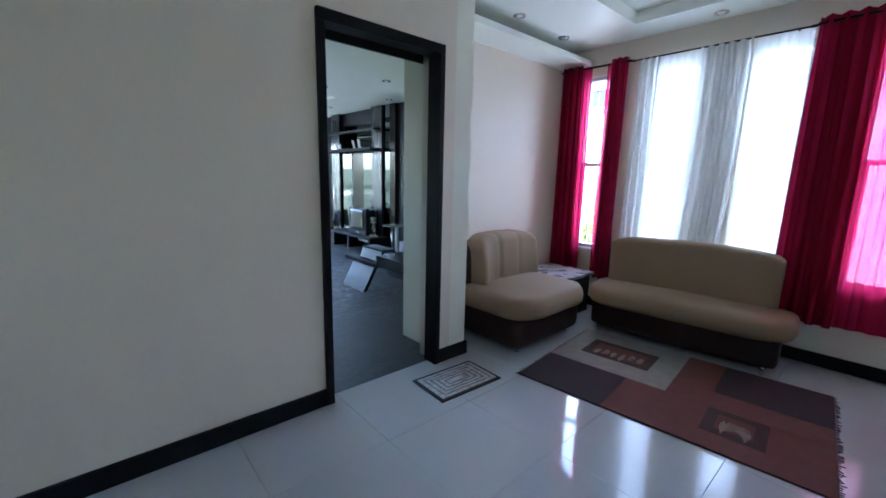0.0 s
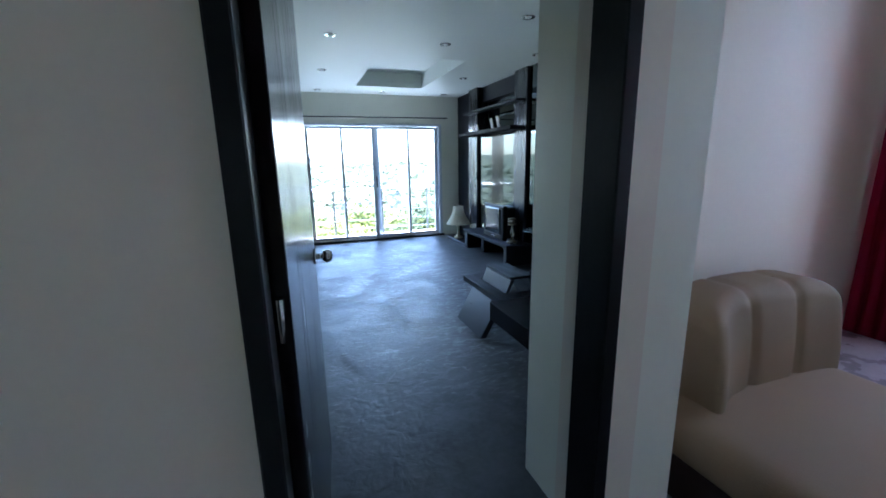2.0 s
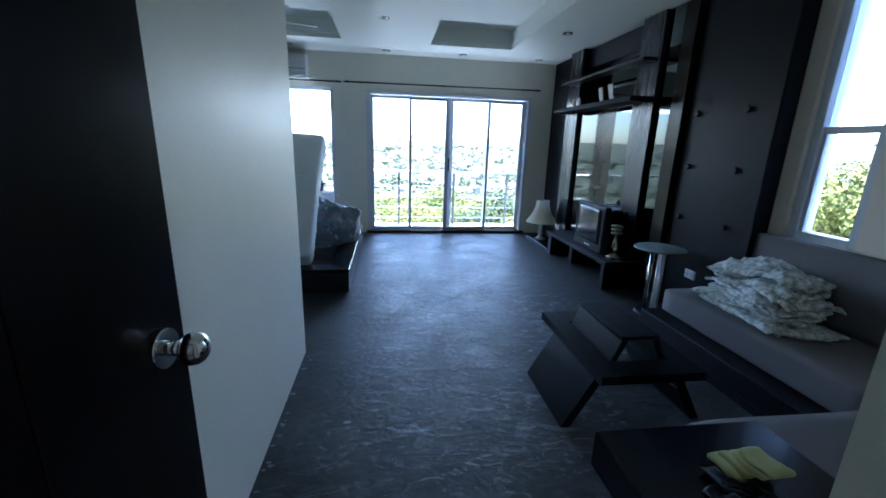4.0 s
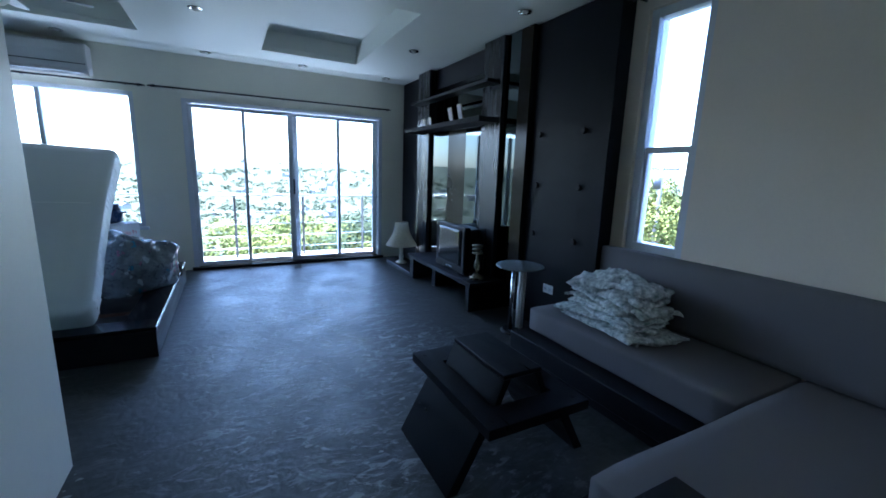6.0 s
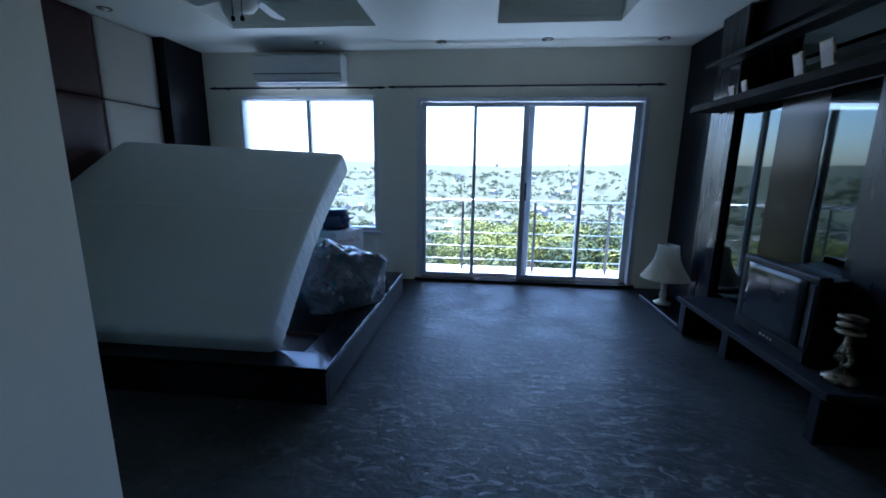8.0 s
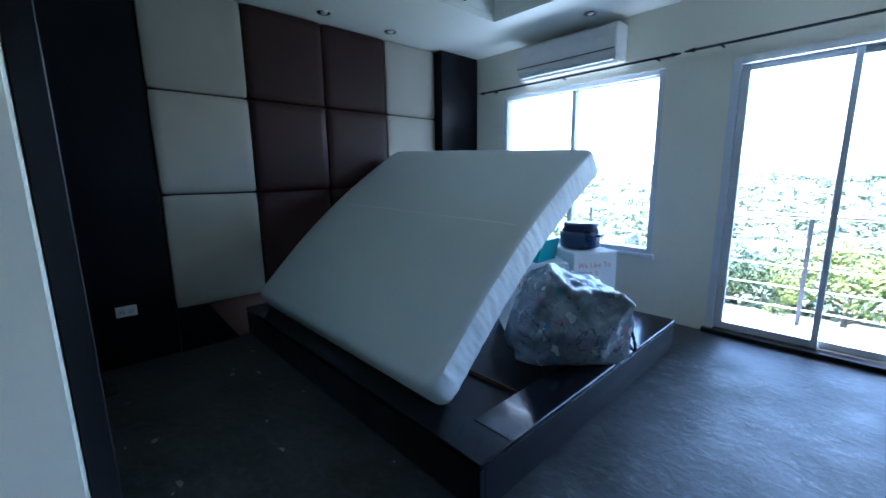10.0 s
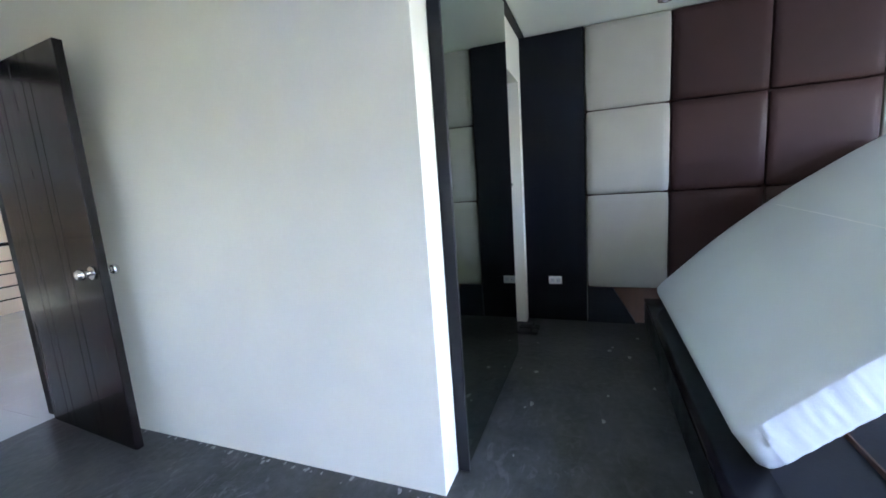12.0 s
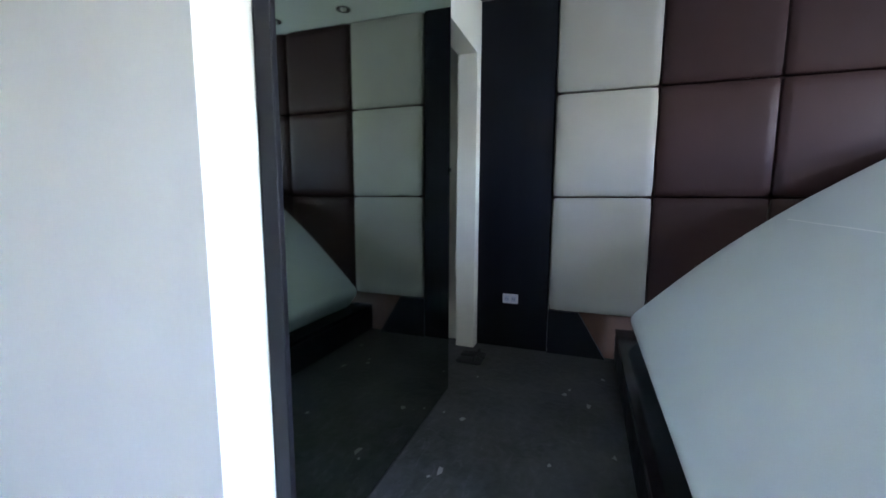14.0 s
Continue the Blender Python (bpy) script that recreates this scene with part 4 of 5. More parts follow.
def shopping_bag():
    base = (1.18, 7.11, 0.245)
    t = thing("shopping_bag", base, "large crinkled printed shopping bag, stuffed and slumped on the platform", "bag")
    bm = bmesh.new()
    box(bm, -0.30, 0.30, -0.22, 0.22, 0.004, 0.42)
    bmesh.ops.subdivide_edges(bm, edges=bm.edges[:], cuts=26, use_grid_fill=True)
    turn = Matrix.Rotation(radians(48), 4, "Z")
    for v in bm.verts:
        x, y, z = v.co
        h = z / 0.42
        r = max(abs(x) / 0.30, abs(y) / 0.22)
        bulge = 1.05 + 0.18 * math.sin(math.pi * min(1, h * 1.1)) - 0.20 * h * h
        x, y = x * bulge, y * bulge
        rr = math.hypot(x / 0.31, y / 0.23)
        if rr > 1.2:
            x, y = x * 1.2 / rr, y * 1.2 / rr
        x += 0.12 * h * max(0.0, -x / 0.30)
        peak = max(0.0, 1 - math.hypot((x + 0.09) / 0.20, y / 0.26))
        z = z * (0.95 - 0.10 * max(0, x / 0.3)) + 0.10 * h * peak
        p = Vector((x, y, z))
        ridge = 1 - 2.6 * abs(noise.noise(p * 5.5 + Vector((3, 1, 2))))
        fine = 1 - 2.6 * abs(noise.noise(p * 13 + Vector((7, 5, 1))))
        out = Vector((x, y, 0.6 * (z - 0.18)))
        if out.length > 1e-5:
            out.normalize()
        p += noise.noise_vector(p * 4 + Vector((1, 8, 4))) * 0.03 * (0.3 + h)
        p += out * (0.022 * max(-0.8, ridge) + 0.012 * max(-0.8, fine)) * (0.35 + h)
        p.z = max(0.003, p.z)
        v.co = turn @ p + Vector(base)
    for f in bm.faces:
        f.smooth = True
    part("body", bm, M_BAG, t)
    for dx, dz in ((0.32, 0.12), (0.26, 0.3)):
        bm = bmesh.new()
        prev = None
        for k in range(17):
            a = math.pi * k / 16
            p = turn @ Vector((dx + 0.035 * math.sin(a), -0.16 - 0.03 * math.sin(a), dz + 0.0)) + Vector(base) + turn @ Vector((0, 0.13 * (1 - math.cos(a)) / 2, 0)) - Vector((0, 0, 0.13 * math.sin(a) - 0.04))
            if prev is not None:
                rod(bm, prev, p, 0.009, 6)
            prev = p
        part("handle", bm, M_RUBBER if dz < 0.2 else M_BAG, t, "limp dark strap handle")


shopping_bag()


# ---------- mirror ----------
def wall_mirror():
    t = thing("mirror", (0.46, 5.05, 0), "tall dark tinted mirror panel in a black frame, floor to ceiling", "mirror")
    part("glass", B(-0.20, 1.119, 5.060, 5.068, 0.02, 2.515), M_MIRROR, t)
    part("backing", B(-0.20, 1.119, 5.023, 5.059, 0.02, 2.515), M_FRAME, t)
    part("stile", B(1.120, 1.14, 5.022, 5.077, 0.004, 2.525, 0.003), M_FRAME, t)
    part("top_rail", B(-1.0, 1.119, 5.022, 5.075, 2.5155, 2.5285, 0.003), M_FRAME, t)
    part("bottom_rail", B(-0.20, 1.119, 5.022, 5.062, 0.003, 0.0195), M_FRAME, t)
    part("pull", B(-0.20, -0.19, 5.0685, 5.076, 1.28, 1.30), M_CHROME, t)


wall_mirror()


# ---------- television wall ----------
def tv_wall():
    t = thing("media_wall", (4.3, 7.0, 0), "black stained media wall with pillars, shelves and smoked mirror panels", "media unit")
    part("backing", B(4.422, 4.429, 5.76, 7.985, 0.32, 2.52), M_BLACKH, t)
    # mirror and bronze panels stand forward under the shelf; the niche above it lies deeper
    part("infill", B(4.262, 4.4215, 6.425, 7.618, 0.307, 1.774), M_BLACKH, t)
    part("infill", B(4.262, 4.4215, 5.757, 6.098, 0.307, 2.526), M_BLACKH, t)
    for a, b, top in ((7.16, 7.618, 1.774), (6.425, 6.77, 1.774), (5.91, 6.098, 2.526)):
        part("mirror_panel", B(4.25, 4.2615, a + 0.001, b - 0.001, 0.307, top), M_SMOKED, t, "smoked mirror panel")
    for a, b, top in ((6.77, 7.16, 1.774), (5.757, 5.91, 2.526)):
        part("bronze_panel", B(4.25, 4.2615, a + 0.001, b - 0.001, 0.307, top), M_BRONZEGLASS, t, "dull bronze tinted panel")
    part("niche_panel", B(4.415, 4.4215, 6.46, 7.61, 1.83, 2.30), M_SMOKED, t, "smoked mirror panel")
    part("base_panel", B(4.39, 4.429, 5.76, 7.985, 0.002, 0.319), M_BLACKH, t)
    part("end_panel", B(4.30, 4.429, 7.99, 8.685, 0.002, 2.527, 0.004), M_BLACK, t)
    for a, b in ((7.62, 7.96), (6.10, 6.423)):
        part("pillar", B(4.21, 4.414, a, b, 0.002, 2.527, 0.004), M_SHEEN, t)
    part("shelf", B(3.99, 4.209, 6.12, 7.86, 1.775, 1.825, 0.004), M_SHELF, t, "grey edged display shelf")
    part("shelf", B(4.06, 4.2, 6.12, 7.86, 2.12, 2.15, 0.004), M_BLACKH, t)
    part("cornice", B(4.30, 4.414, 6.455, 7.615, 2.30, 2.527, 0.004), M_BLACKH, t)


M_BRONZEGLASS = material("bronze_tinted_panel", (0.020, 0.014, 0.008), 0.16, 0, 0.15, 2, 30, 0.0, gloss_vary=0.03, spec=0.10)
# pillar black, glossier and paler: some window sheen is put into the colour
M_SHEEN = material("sheen_black_lacquer", (0.009, 0.010, 0.014), 0.28, 0, 0.3, 2, 40, 0.03, stretch=(6, 6, 0.6), gloss_vary=0.06, spec=0.34)
M_SHELF = material("grey_black_board", (0.020, 0.021, 0.026), 0.7, 0, 0.3, 3, 40, 0.05, spec=0.1)
tv_wall()


def bolt_panel():
    t = thing("wall_panel", (4.37, 5.33, 0), "broad black wall panel with six round studs", "wall panel", "black wall panels")
    part("board", B(4.30, 4.429, 4.93, 5.755, 0.002, 2.527, 0.005), M_BLACK, t)
    for y in (5.155, 5.63):
        for z in (0.816, 1.23, 1.645):
            bm = bmesh.new()
            rod(bm, (4.299, y, z), (4.29, y, z), 0.012, 12)
            rod(bm, (4.29, y, z), (4.276, y, z), 0.025, 18, 0.020)
            part("stud", bm, M_FRAME, t)


bolt_panel()


def tv_bench():
    t = thing("tv_bench", (4.15, 6.7, 0), "low black wooden television bench with slab legs", "tv bench")
    part("top", B(3.89, 4.385, 5.98, 7.45, 0.262, 0.305, 0.005), M_SHELF, t)
    for a, b in ((6.04, 6.10), (7.36, 7.445)):
        part("leg", B(3.92, 4.36, a, b, 0.0, 0.261, 0.004), M_BLACKH, t)
    part("leg", B(4.02, 4.36, 6.95, 7.03, 0.0, 0.261, 0.004), M_BLACKH, t)
    part("bottom_rail", B(4.22, 4.25, 6.101, 6.949, 0.12, 0.261, 0.003), M_WHITE, t, "pale rail beneath the top")


tv_bench()
single("lamp_plinth", B(3.92, 4.215, 7.452, 8.30, 0.0, 0.05, 0.005), M_BLACKH, "low black board on the floor under the lamp", "plinth")


def television():
    t = thing("television", (4.1, 6.56, 0.305), "old grey tube television standing on the bench", "television")
    part("cabinet", B(3.985, 4.05, 6.255, 6.865, 0.307, 0.785, 0.012, seg=2), M_TV, t)
    bm = bmesh.new()
    prism(bm, [(4.051, 6.27), (4.051, 6.85), (4.37, 6.72), (4.37, 6.40)], "z", 0.33, 0.75)
    bmesh.ops.bevel(bm, geom=bm.edges[:], offset=0.015, segments=2, affect="EDGES")
    part("back_shell", bm, M_TV, t)
    part("screen", soft_box(bmesh.new(), 3.972, 3.984, 6.32, 6.80, 0.39, 0.75, 0.004, cuts=8), M_SCREEN, t, "bulging grey glass screen")
    part("bezel", B(3.978, 3.984, 6.265, 6.855, 0.315, 0.38, 0.002), M_TV, t)
    for y in (6.29, 6.83):
        part("speaker_grille", B(3.979, 3.984, y - 0.018, y + 0.018, 0.40, 0.74, 0.002), M_RUBBER, t)
    for k in range(4):
        part("button", rod(bmesh.new(), (3.978, 6.50 + 0.03 * k, 0.347), (3.973, 6.50 + 0.03 * k, 0.347), 0.006, 10), M_ALU, t)


television()


def table_lamp():
    c = (4.03, 8.02, 0.05)
    t = thing("table_lamp", c, "cream table lamp with bell shade on a turned base", "lamp")
    part("base", lathe(bmesh.new(), c, [(0.075, 0), (0.08, 0.015), (0.05, 0.03), (0.025, 0.05), (0.035, 0.09), (0.022, 0.13), (0.028, 0.19), (0.018, 0.24), (0.012, 0.30), (0.008, 0.33)], 24), M_CERAMIC, t)
    bm = bmesh.new()
    prof = [(0.215, 0.255), (0.185, 0.30), (0.14, 0.37), (0.108, 0.44), (0.092, 0.53), (0.088, 0.57)]
    seg = 40
    rings = []
    for r, z in prof:
        rings.append([bm.verts.new((c[0] + (r + (0.003 if i % 4 == 0 else 0)) * math.cos(2 * math.pi * i / seg), c[1] + (r + (0.003 if i % 4 == 0 else 0)) * math.sin(2 * math.pi * i / seg), c[2] + z)) for i in range(seg)])
    for a, b in zip(rings, rings[1:]):
        for i in range(seg):
            bm.faces.new((a[i], a[(i + 1) % seg], b[(i + 1) % seg], b[i])).smooth = True
    sh = part("shade", bm, M_SHADE, t, "cream pleated bell lamp shade")
    part("finial", rod(bmesh.new(), (c[0], c[1], c[2] + 0.565), (c[0], c[1], c[2] + 0.60), 0.008, 8, 0.004), M_CERAMIC, sh)
    for z, r in ((0.565, 0.088),):
        bm = bmesh.new()
        for k in range(3):
            a = 2 * math.pi * k / 3
            rod(bm, (c[0], c[1], c[2] + z), (c[0] + r * math.cos(a), c[1] + r * math.sin(a), c[2] + z), 0.002, 6)
        part("spider", bm, M_STEEL, sh)
    part("stem", rod(bmesh.new(), (c[0], c[1], c[2] + 0.32), (c[0], c[1], c[2] + 0.565), 0.005, 8), M_STEEL, t)


table_lamp()


def ornament(x, y, z, h, name, label, prof, mat, cat):
    single(name, lathe(bmesh.new(), (0, 0, 0), [(r, zz * h) for r, zz in prof], 18), mat, label, cat, base=(x, y, z))


def figure_candlestick():
    t = thing("candlestick", (4.05, 6.12, 0.305), "black and gold ornate scrolled candlestick on the bench", "ornament")
    c = (4.05, 6.12, 0.305)
    part("foot", lathe(bmesh.new(), c, [(0.07, 0), (0.072, 0.02), (0.04, 0.035), (0.02, 0.06)], 16), M_BRONZE, t)
    bm = bmesh.new()
    prev = None
    for k in range(25):
        a = k / 24 * 4.2 * math.pi
        r = 0.045 - 0.03 * k / 24
        p = Vector((c[0], c[1] + r * math.cos(a), c[2] + 0.10 + 0.05 * math.sin(a) * (1 - k / 40) + 0.08 * k / 24))
        if prev is not None:
            rod(bm, prev, p, 0.011, 6)
        prev = p
    part("scroll", bm, M_BRONZE, t)
    part("stem", rod(bmesh.new(), (c[0], c[1], c[2] + 0.04), (c[0], c[1], c[2] + 0.24), 0.014, 10), M_BRONZE, t)
    for k in range(3):
        part("collar", lathe(bmesh.new(), (c[0], c[1], c[2] + 0.24 + 0.035 * k), [(0.02, 0), (0.055, 0.008), (0.055, 0.02), (0.02, 0.028)], 16), M_BRONZE, t)


figure_candlestick()
VASE = [(0.03, 0), (0.035, 0.05), (0.03, 0.15), (0.05, 0.5), (0.055, 0.75), (0.03, 0.9), (0.035, 1)]
ornament(4.16, 6.19, 0.306, 0.30, "vase", "tall dark bronze vase on the bench", VASE, M_BRONZE, "vase")
ornament(4.22, 6.06, 0.306, 0.22, "bottle", "dark slender bottle on the bench", [(0.03, 0), (0.032, 0.6), (0.012, 0.75), (0.012, 1)], M_TV, "bottle")
bm = lathe(bmesh.new(), (0, 0, 0), [(0.04, 0), (0.045, 0.01), (0.06, 0.13), (0.056, 0.13), (0.042, 0.014)], 20)
single("glass_bowl", bm, M_TINTGLASS, "green tinted glass tumbler on the bench", "glass", base=(4.10, 5.90 + 0.12, 0.306))
for y, h, w in ((7.66, 0.12, 0.05), (7.45, 0.09, 0.07), (7.30, 0.10, 0.06), (7.17, 0.11, 0.05), (7.05, 0.13, 0.05), (6.92, 0.09, 0.05), (6.80, 0.15, 0.08), (6.60, 0.16, 0.09)):
    if w >= 0.06:
        fr = thing("photo_frame", (4.09, y, 1.826), "small photo frame leaning on the display shelf", "picture frame", "things on the display shelf")
        m = Matrix.Translation((4.09, y, 1.8275)) @ Matrix.Rotation(radians(-14), 4, "Y")
        part("frame", B(-0.006, 0.006, -w / 2, w / 2, 0, h, 0.002, m), M_BRONZE, fr)
        part("picture", B(-0.0075, -0.0062, -w / 2 + 0.008, w / 2 - 0.008, 0.01, h - 0.01, 0.0, m), M_MARBLE, fr)
    else:
        ornament(4.09, y, 1.8255, h, "cup", "small metal trophy cup on the display shelf", [(0.025, 0), (0.01, 0.25), (0.012, 0.45), (0.03, 0.7), (0.032, 1)], M_BRONZE, "cup")


def glass_side_table():
    c = (4.065, 5.49)
    t = thing("side_table", (*c, 0), "round glass side table on three metal tubes", "side table")
    part("top", lathe(bmesh.new(), (*c, 0.565), [(0.195, 0), (0.2, 0.003), (0.2, 0.009), (0.195, 0.012)], 40), M_FROST, t, "round frosted glass top")
    part("rim", lathe(bmesh.new(), (*c, 0.550), [(0.05, 0), (0.06, 0.004), (0.06, 0.0145)], 24), M_CHROME, t)
    for k in range(3):
        a = radians(40 + 120 * k)
        x, y = c[0] + 0.05 * math.cos(a), c[1] + 0.05 * math.sin(a)
        part("tube", rod(bmesh.new(), (x, y, 0.02), (x, y, 0.55), 0.017, 14), M_WHITE if k != 1 else M_CHROME, t)
    part("foot", lathe(bmesh.new(), (*c, 0), [(0.125, 0), (0.13, 0.006), (0.11, 0.02)], 32), M_FRAME, t)


glass_side_table()


# ---------- built-in corner bench ----------
def corner_bench():
    t = thing("corner_bench", (4.0, 4.0, 0), "black L-shaped built-in bench frame", "bench")
    part("long_base", B(3.76, EAST - 0.003, 3.80, 5.0, 0.0, 0.14), M_BLACKH, t)
    part("long_frame", B(3.685, EAST - 0.003, 3.76, 5.08, 0.10, 0.225, 0.004), M_BLACKH, t)
    part("short_base", B(3.02, EAST - 0.003, 2.833, 3.70, 0.0, 0.14), M_BLACKH, t)
    part("short_frame", B(2.96, EAST - 0.003, 2.833, 3.758, 0.10, 0.225, 0.004), M_BLACKH, t)


def pad(name, bm, label):
    return single(name, bm, M_GREYFOAM, label, "cushion", "bench cushions")


corner_bench()
pad("seat_cushion", soft_box(bmesh.new(), 3.81, 4.42, 3.70, 5.045, 0.226, 0.395, 0.025, 0.005, 3, 12), "long grey foam seat cushion on the bench")
pad("seat_cushion", soft_box(bmesh.new(), 2.925, 4.42, 2.90, 3.69, 0.226, 0.395, 0.025, 0.005, 3, 12), "grey foam seat cushion with a piped edge on the bench")
pad("back_cushion", soft_box(bmesh.new(), 4.335, EAST - 0.004, 2.90, 4.93, 0.397, 0.835, 0.02, 0.003, 3, 10), "long grey padded bench backrest against the wall")
t = thing("wall_shelf", (2.62, 3.17, 0.49), "thick black floating shelf at the end of the bench", "shelf")
part("board", B(2.40, 2.905, 2.832, 3.42, 0.49, 0.60, 0.005), M_GLOSSBLACK, t)
bm = bmesh.new()
for k in range(4):
    soft_box(bm, 2.64 + 0.015 * k, 2.72 + 0.01 * k, 3.22 - 0.012 * k, 3.30 - 0.01 * k, 0.602 + 0.012 * k, 0.618 + 0.012 * k, 0.006, 0.012, 18, 6)
single("duster_cloth", bm, M_YELLOW, "crumpled yellow-green cloth on the black shelf", "cloth")
bm = bmesh.new()
for k in range(16):
    a, r = random.random() * 3, 0.02 + 0.03 * random.random()
    x, y, z = 2.52 + random.random() * 0.16, 3.02 + random.random() * 0.20, 0.602 + 0.004 * (k % 5)
    soft_box(bm, -r, r, -r * 0.5, r * 0.5, 0, 0.004, 0.001, 0.01, 30, 4, Matrix.Translation((x, y, z)) @ Matrix.Rotation(a, 4, "Z"))
single("scrap_pile", bm, M_TV, "small pile of dark scraps on the black shelf", "scraps")


def linen_pile():
    t = thing("linen_pile", (4.13, 4.57, 0.395), "heap of folded pale printed bed linen on the bench", "linen")
    rnd = random.Random(4)
    z = 0.398
    n = 15
    for k in range(n):
        f = 1 - 0.40 * (k / n) ** 1.5
        w, d, h = 0.185 * f * rnd.uniform(0.86, 1.05), 0.37 * f * rnd.uniform(0.8, 1.05), rnd.uniform(0.014, 0.026)
        m = Matrix.Translation((4.11 + 0.03 * k / n + rnd.uniform(-0.02, 0.02), 4.57 + rnd.uniform(-0.05, 0.05), z)) @ Matrix.Rotation(radians(rnd.uniform(-22, 22)), 4, "Z")
        z += h
        bm = bmesh.new()
        box(bm, -w, w, -d, d, 0, h)
        bmesh.ops.subdivide_edges(bm, edges=bm.edges[:], cuts=30, use_grid_fill=True)
        for v in bm.verts:
            p = v.co.copy()
            side = abs(p.z - h / 2) / (h / 2)
            p.x, p.y = p.x * (1 - 0.06 * side ** 3), p.y * (1 - 0.04 * side ** 3)
            q = m @ p
            mid = noise.noise_vector(Vector((q.x * 13, q.y * 10, k * 1.3 + p.z * 9)))
            low = noise.noise_vector(Vector((q.x * 5, q.y * 4, k * 0.2)))
            fine = noise.noise_vector(Vector((q.x * 30, q.y * 26, k * 2.1 + p.z * 20)))
            crease = 1 - 2.6 * abs(noise.noise(Vector((q.x * 15 + q.y * 8, q.y * 13 - q.x * 9, k * 0.45))))
            e = max(abs(p.x) / w, abs(p.y) / d)
            lift = 0.25 + 0.75 * k / n
            q.x += low.x * 0.05 + mid.x * 0.026 + fine.x * 0.007
            q.y += low.y * 0.06 + mid.y * 0.028 + fine.y * 0.007
            q.z += (low.z * 0.05 + mid.z * 0.026 + 0.014 * max(-0.6, crease)) * lift + fine.z * 0.005 - 0.04 * e ** 4 * lift
            q.x = q.x if q.x < 4.32 else 4.32 + (q.x - 4.32) * 0.05
            q.z = max(0.3975, q.z)
            v.co = q
        for fc in bm.faces:
            fc.smooth = True
        part("folded_sheet", bm, M_LINEN, t)
    # crumpled sheets draped over the folded ones
    for k, (cx, cy, rx, ry, z0, top, seed) in enumerate(((4.16, 4.60, 0.13, 0.20, 0.625, 0.075, 9.2), (4.11, 4.46, 0.12, 0.15, 0.575, 0.085, 4.1))):
        bm = bmesh.new()
        nr, na = 26, 120
        rings = []
        for r in range(1, nr + 1):
            u = r / nr
            row = []
            for a in range(na):
                th = 2 * math.pi * a / na
                ca, sa = math.cos(th), math.sin(th)
                wav = 1 + 0.16 * noise.noise((ca * 1.6, sa * 1.6, seed)) + 0.07 * noise.noise((ca * 5, sa * 5, seed + 2))
                x, y = cx + rx * u * wav * ca, cy + ry * u * wav * sa
                f1 = 1 - 2.4 * abs(noise.noise((x * 10 + y * 6 + seed, y * 9 - x * 7, seed)))
                f2 = 1 - 2.4 * abs(noise.noise((x * 24 - y * 15, y * 20 + x * 18 + seed, seed * 2)))
                f3 = 1 - 2.4 * abs(noise.noise((ca * 5 + seed, sa * 5, u * 0.8)))
                zz = z0 + top * (1 - u ** 2.6) + 0.022 * max(-0.7, f1) * (1 - 0.4 * u) + 0.010 * max(-0.7, f2) + 0.014 * max(-0.6, f3) * u
                zz += 0.03 * noise.noise((x * 4, y * 4, seed))
                push = 0.012 * f3 * u
                x, y = x + ca * push, y + sa * push
                x = x if x < 4.32 else 4.32 + (x - 4.32) * 0.05
                row.append(bm.verts.new((x, y, max(0.402, zz))))
            rings.append(row)
        hem = [bm.verts.new((cx + (v.co.x - cx) * 0.93, cy + (v.co.y - cy) * 0.93, max(0.3985, v.co.z - 0.018))) for v in rings[-1]]
        rings.append(hem)
        mid = bm.verts.new(sum((v.co for v in rings[0]), Vector()) / na)
        for a in range(na):
            bm.faces.new((mid, rings[0][a], rings[0][(a + 1) % na]))
        for p, q in zip(rings, rings[1:]):
            for a in range(na):
                bm.faces.new((p[a], q[a], q[(a + 1) % na], p[(a + 1) % na]))
        bmesh.ops.recalc_face_normals(bm, faces=bm.faces)
        for fc in bm.faces:
            fc.smooth = True
        part("crumpled_sheet", bm, M_LINEN, t)


linen_pile()


def coffee_table():
    t = thing("coffee_table", (3.06, 4.43, 0), "black wooden low table with splayed slab legs and raised centre", "table")
    x0, x1, y0, y1 = 2.80, 3.33, 4.05, 4.79
    za, zb = 0.30, 0.345
    hx0, hx1, hy0, hy1 = 2.905, 3.225, 4.18, 4.64
    part("top", holed_flat(x0, x1, y0, y1, za, zb, [(hx0, hx1, hy0, hy1)]), M_BLACKT, t)
    for s in (0, 1):
        def q(x):
            return x if s == 0 else x0 + x1 - x
        bm = bmesh.new()
        prism(bm, [(q(2.685), 0.0), (q(2.735), 0.0), (q(2.90), za - 0.002), (q(2.85), za - 0.002)], "y", 4.16, 4.66)
        part("leg", bm, M_BLACKT, t)
        bm = bmesh.new()
        prism(bm, [(q(2.91), za + 0.01), (q(2.94), za + 0.01), (q(3.00), 0.445), (q(2.965), 0.445)], "y", 4.19, 4.63)
        part("riser_side", bm, M_BLACKT, t)
    part("riser_top", B(2.962, 3.168, 4.19, 4.63, 0.446, 0.468, 0.003), M_BLACKT, t)
    for x in (2.85, 3.28):
        for y in (4.10, 4.74):
            part("peg", rod(bmesh.new(), (x, y, zb + 0.0002), (x, y, zb + 0.002), 0.012, 12), M_FRAME, t)


M_BLACKT = material("dusty_black_table_wood", (0.007, 0.0075, 0.010), 0.36, 0, 0.3, 3, 35, 0.05, stretch=(5, 0.8, 5), gloss_vary=0.1, spec=0.18)
coffee_table()


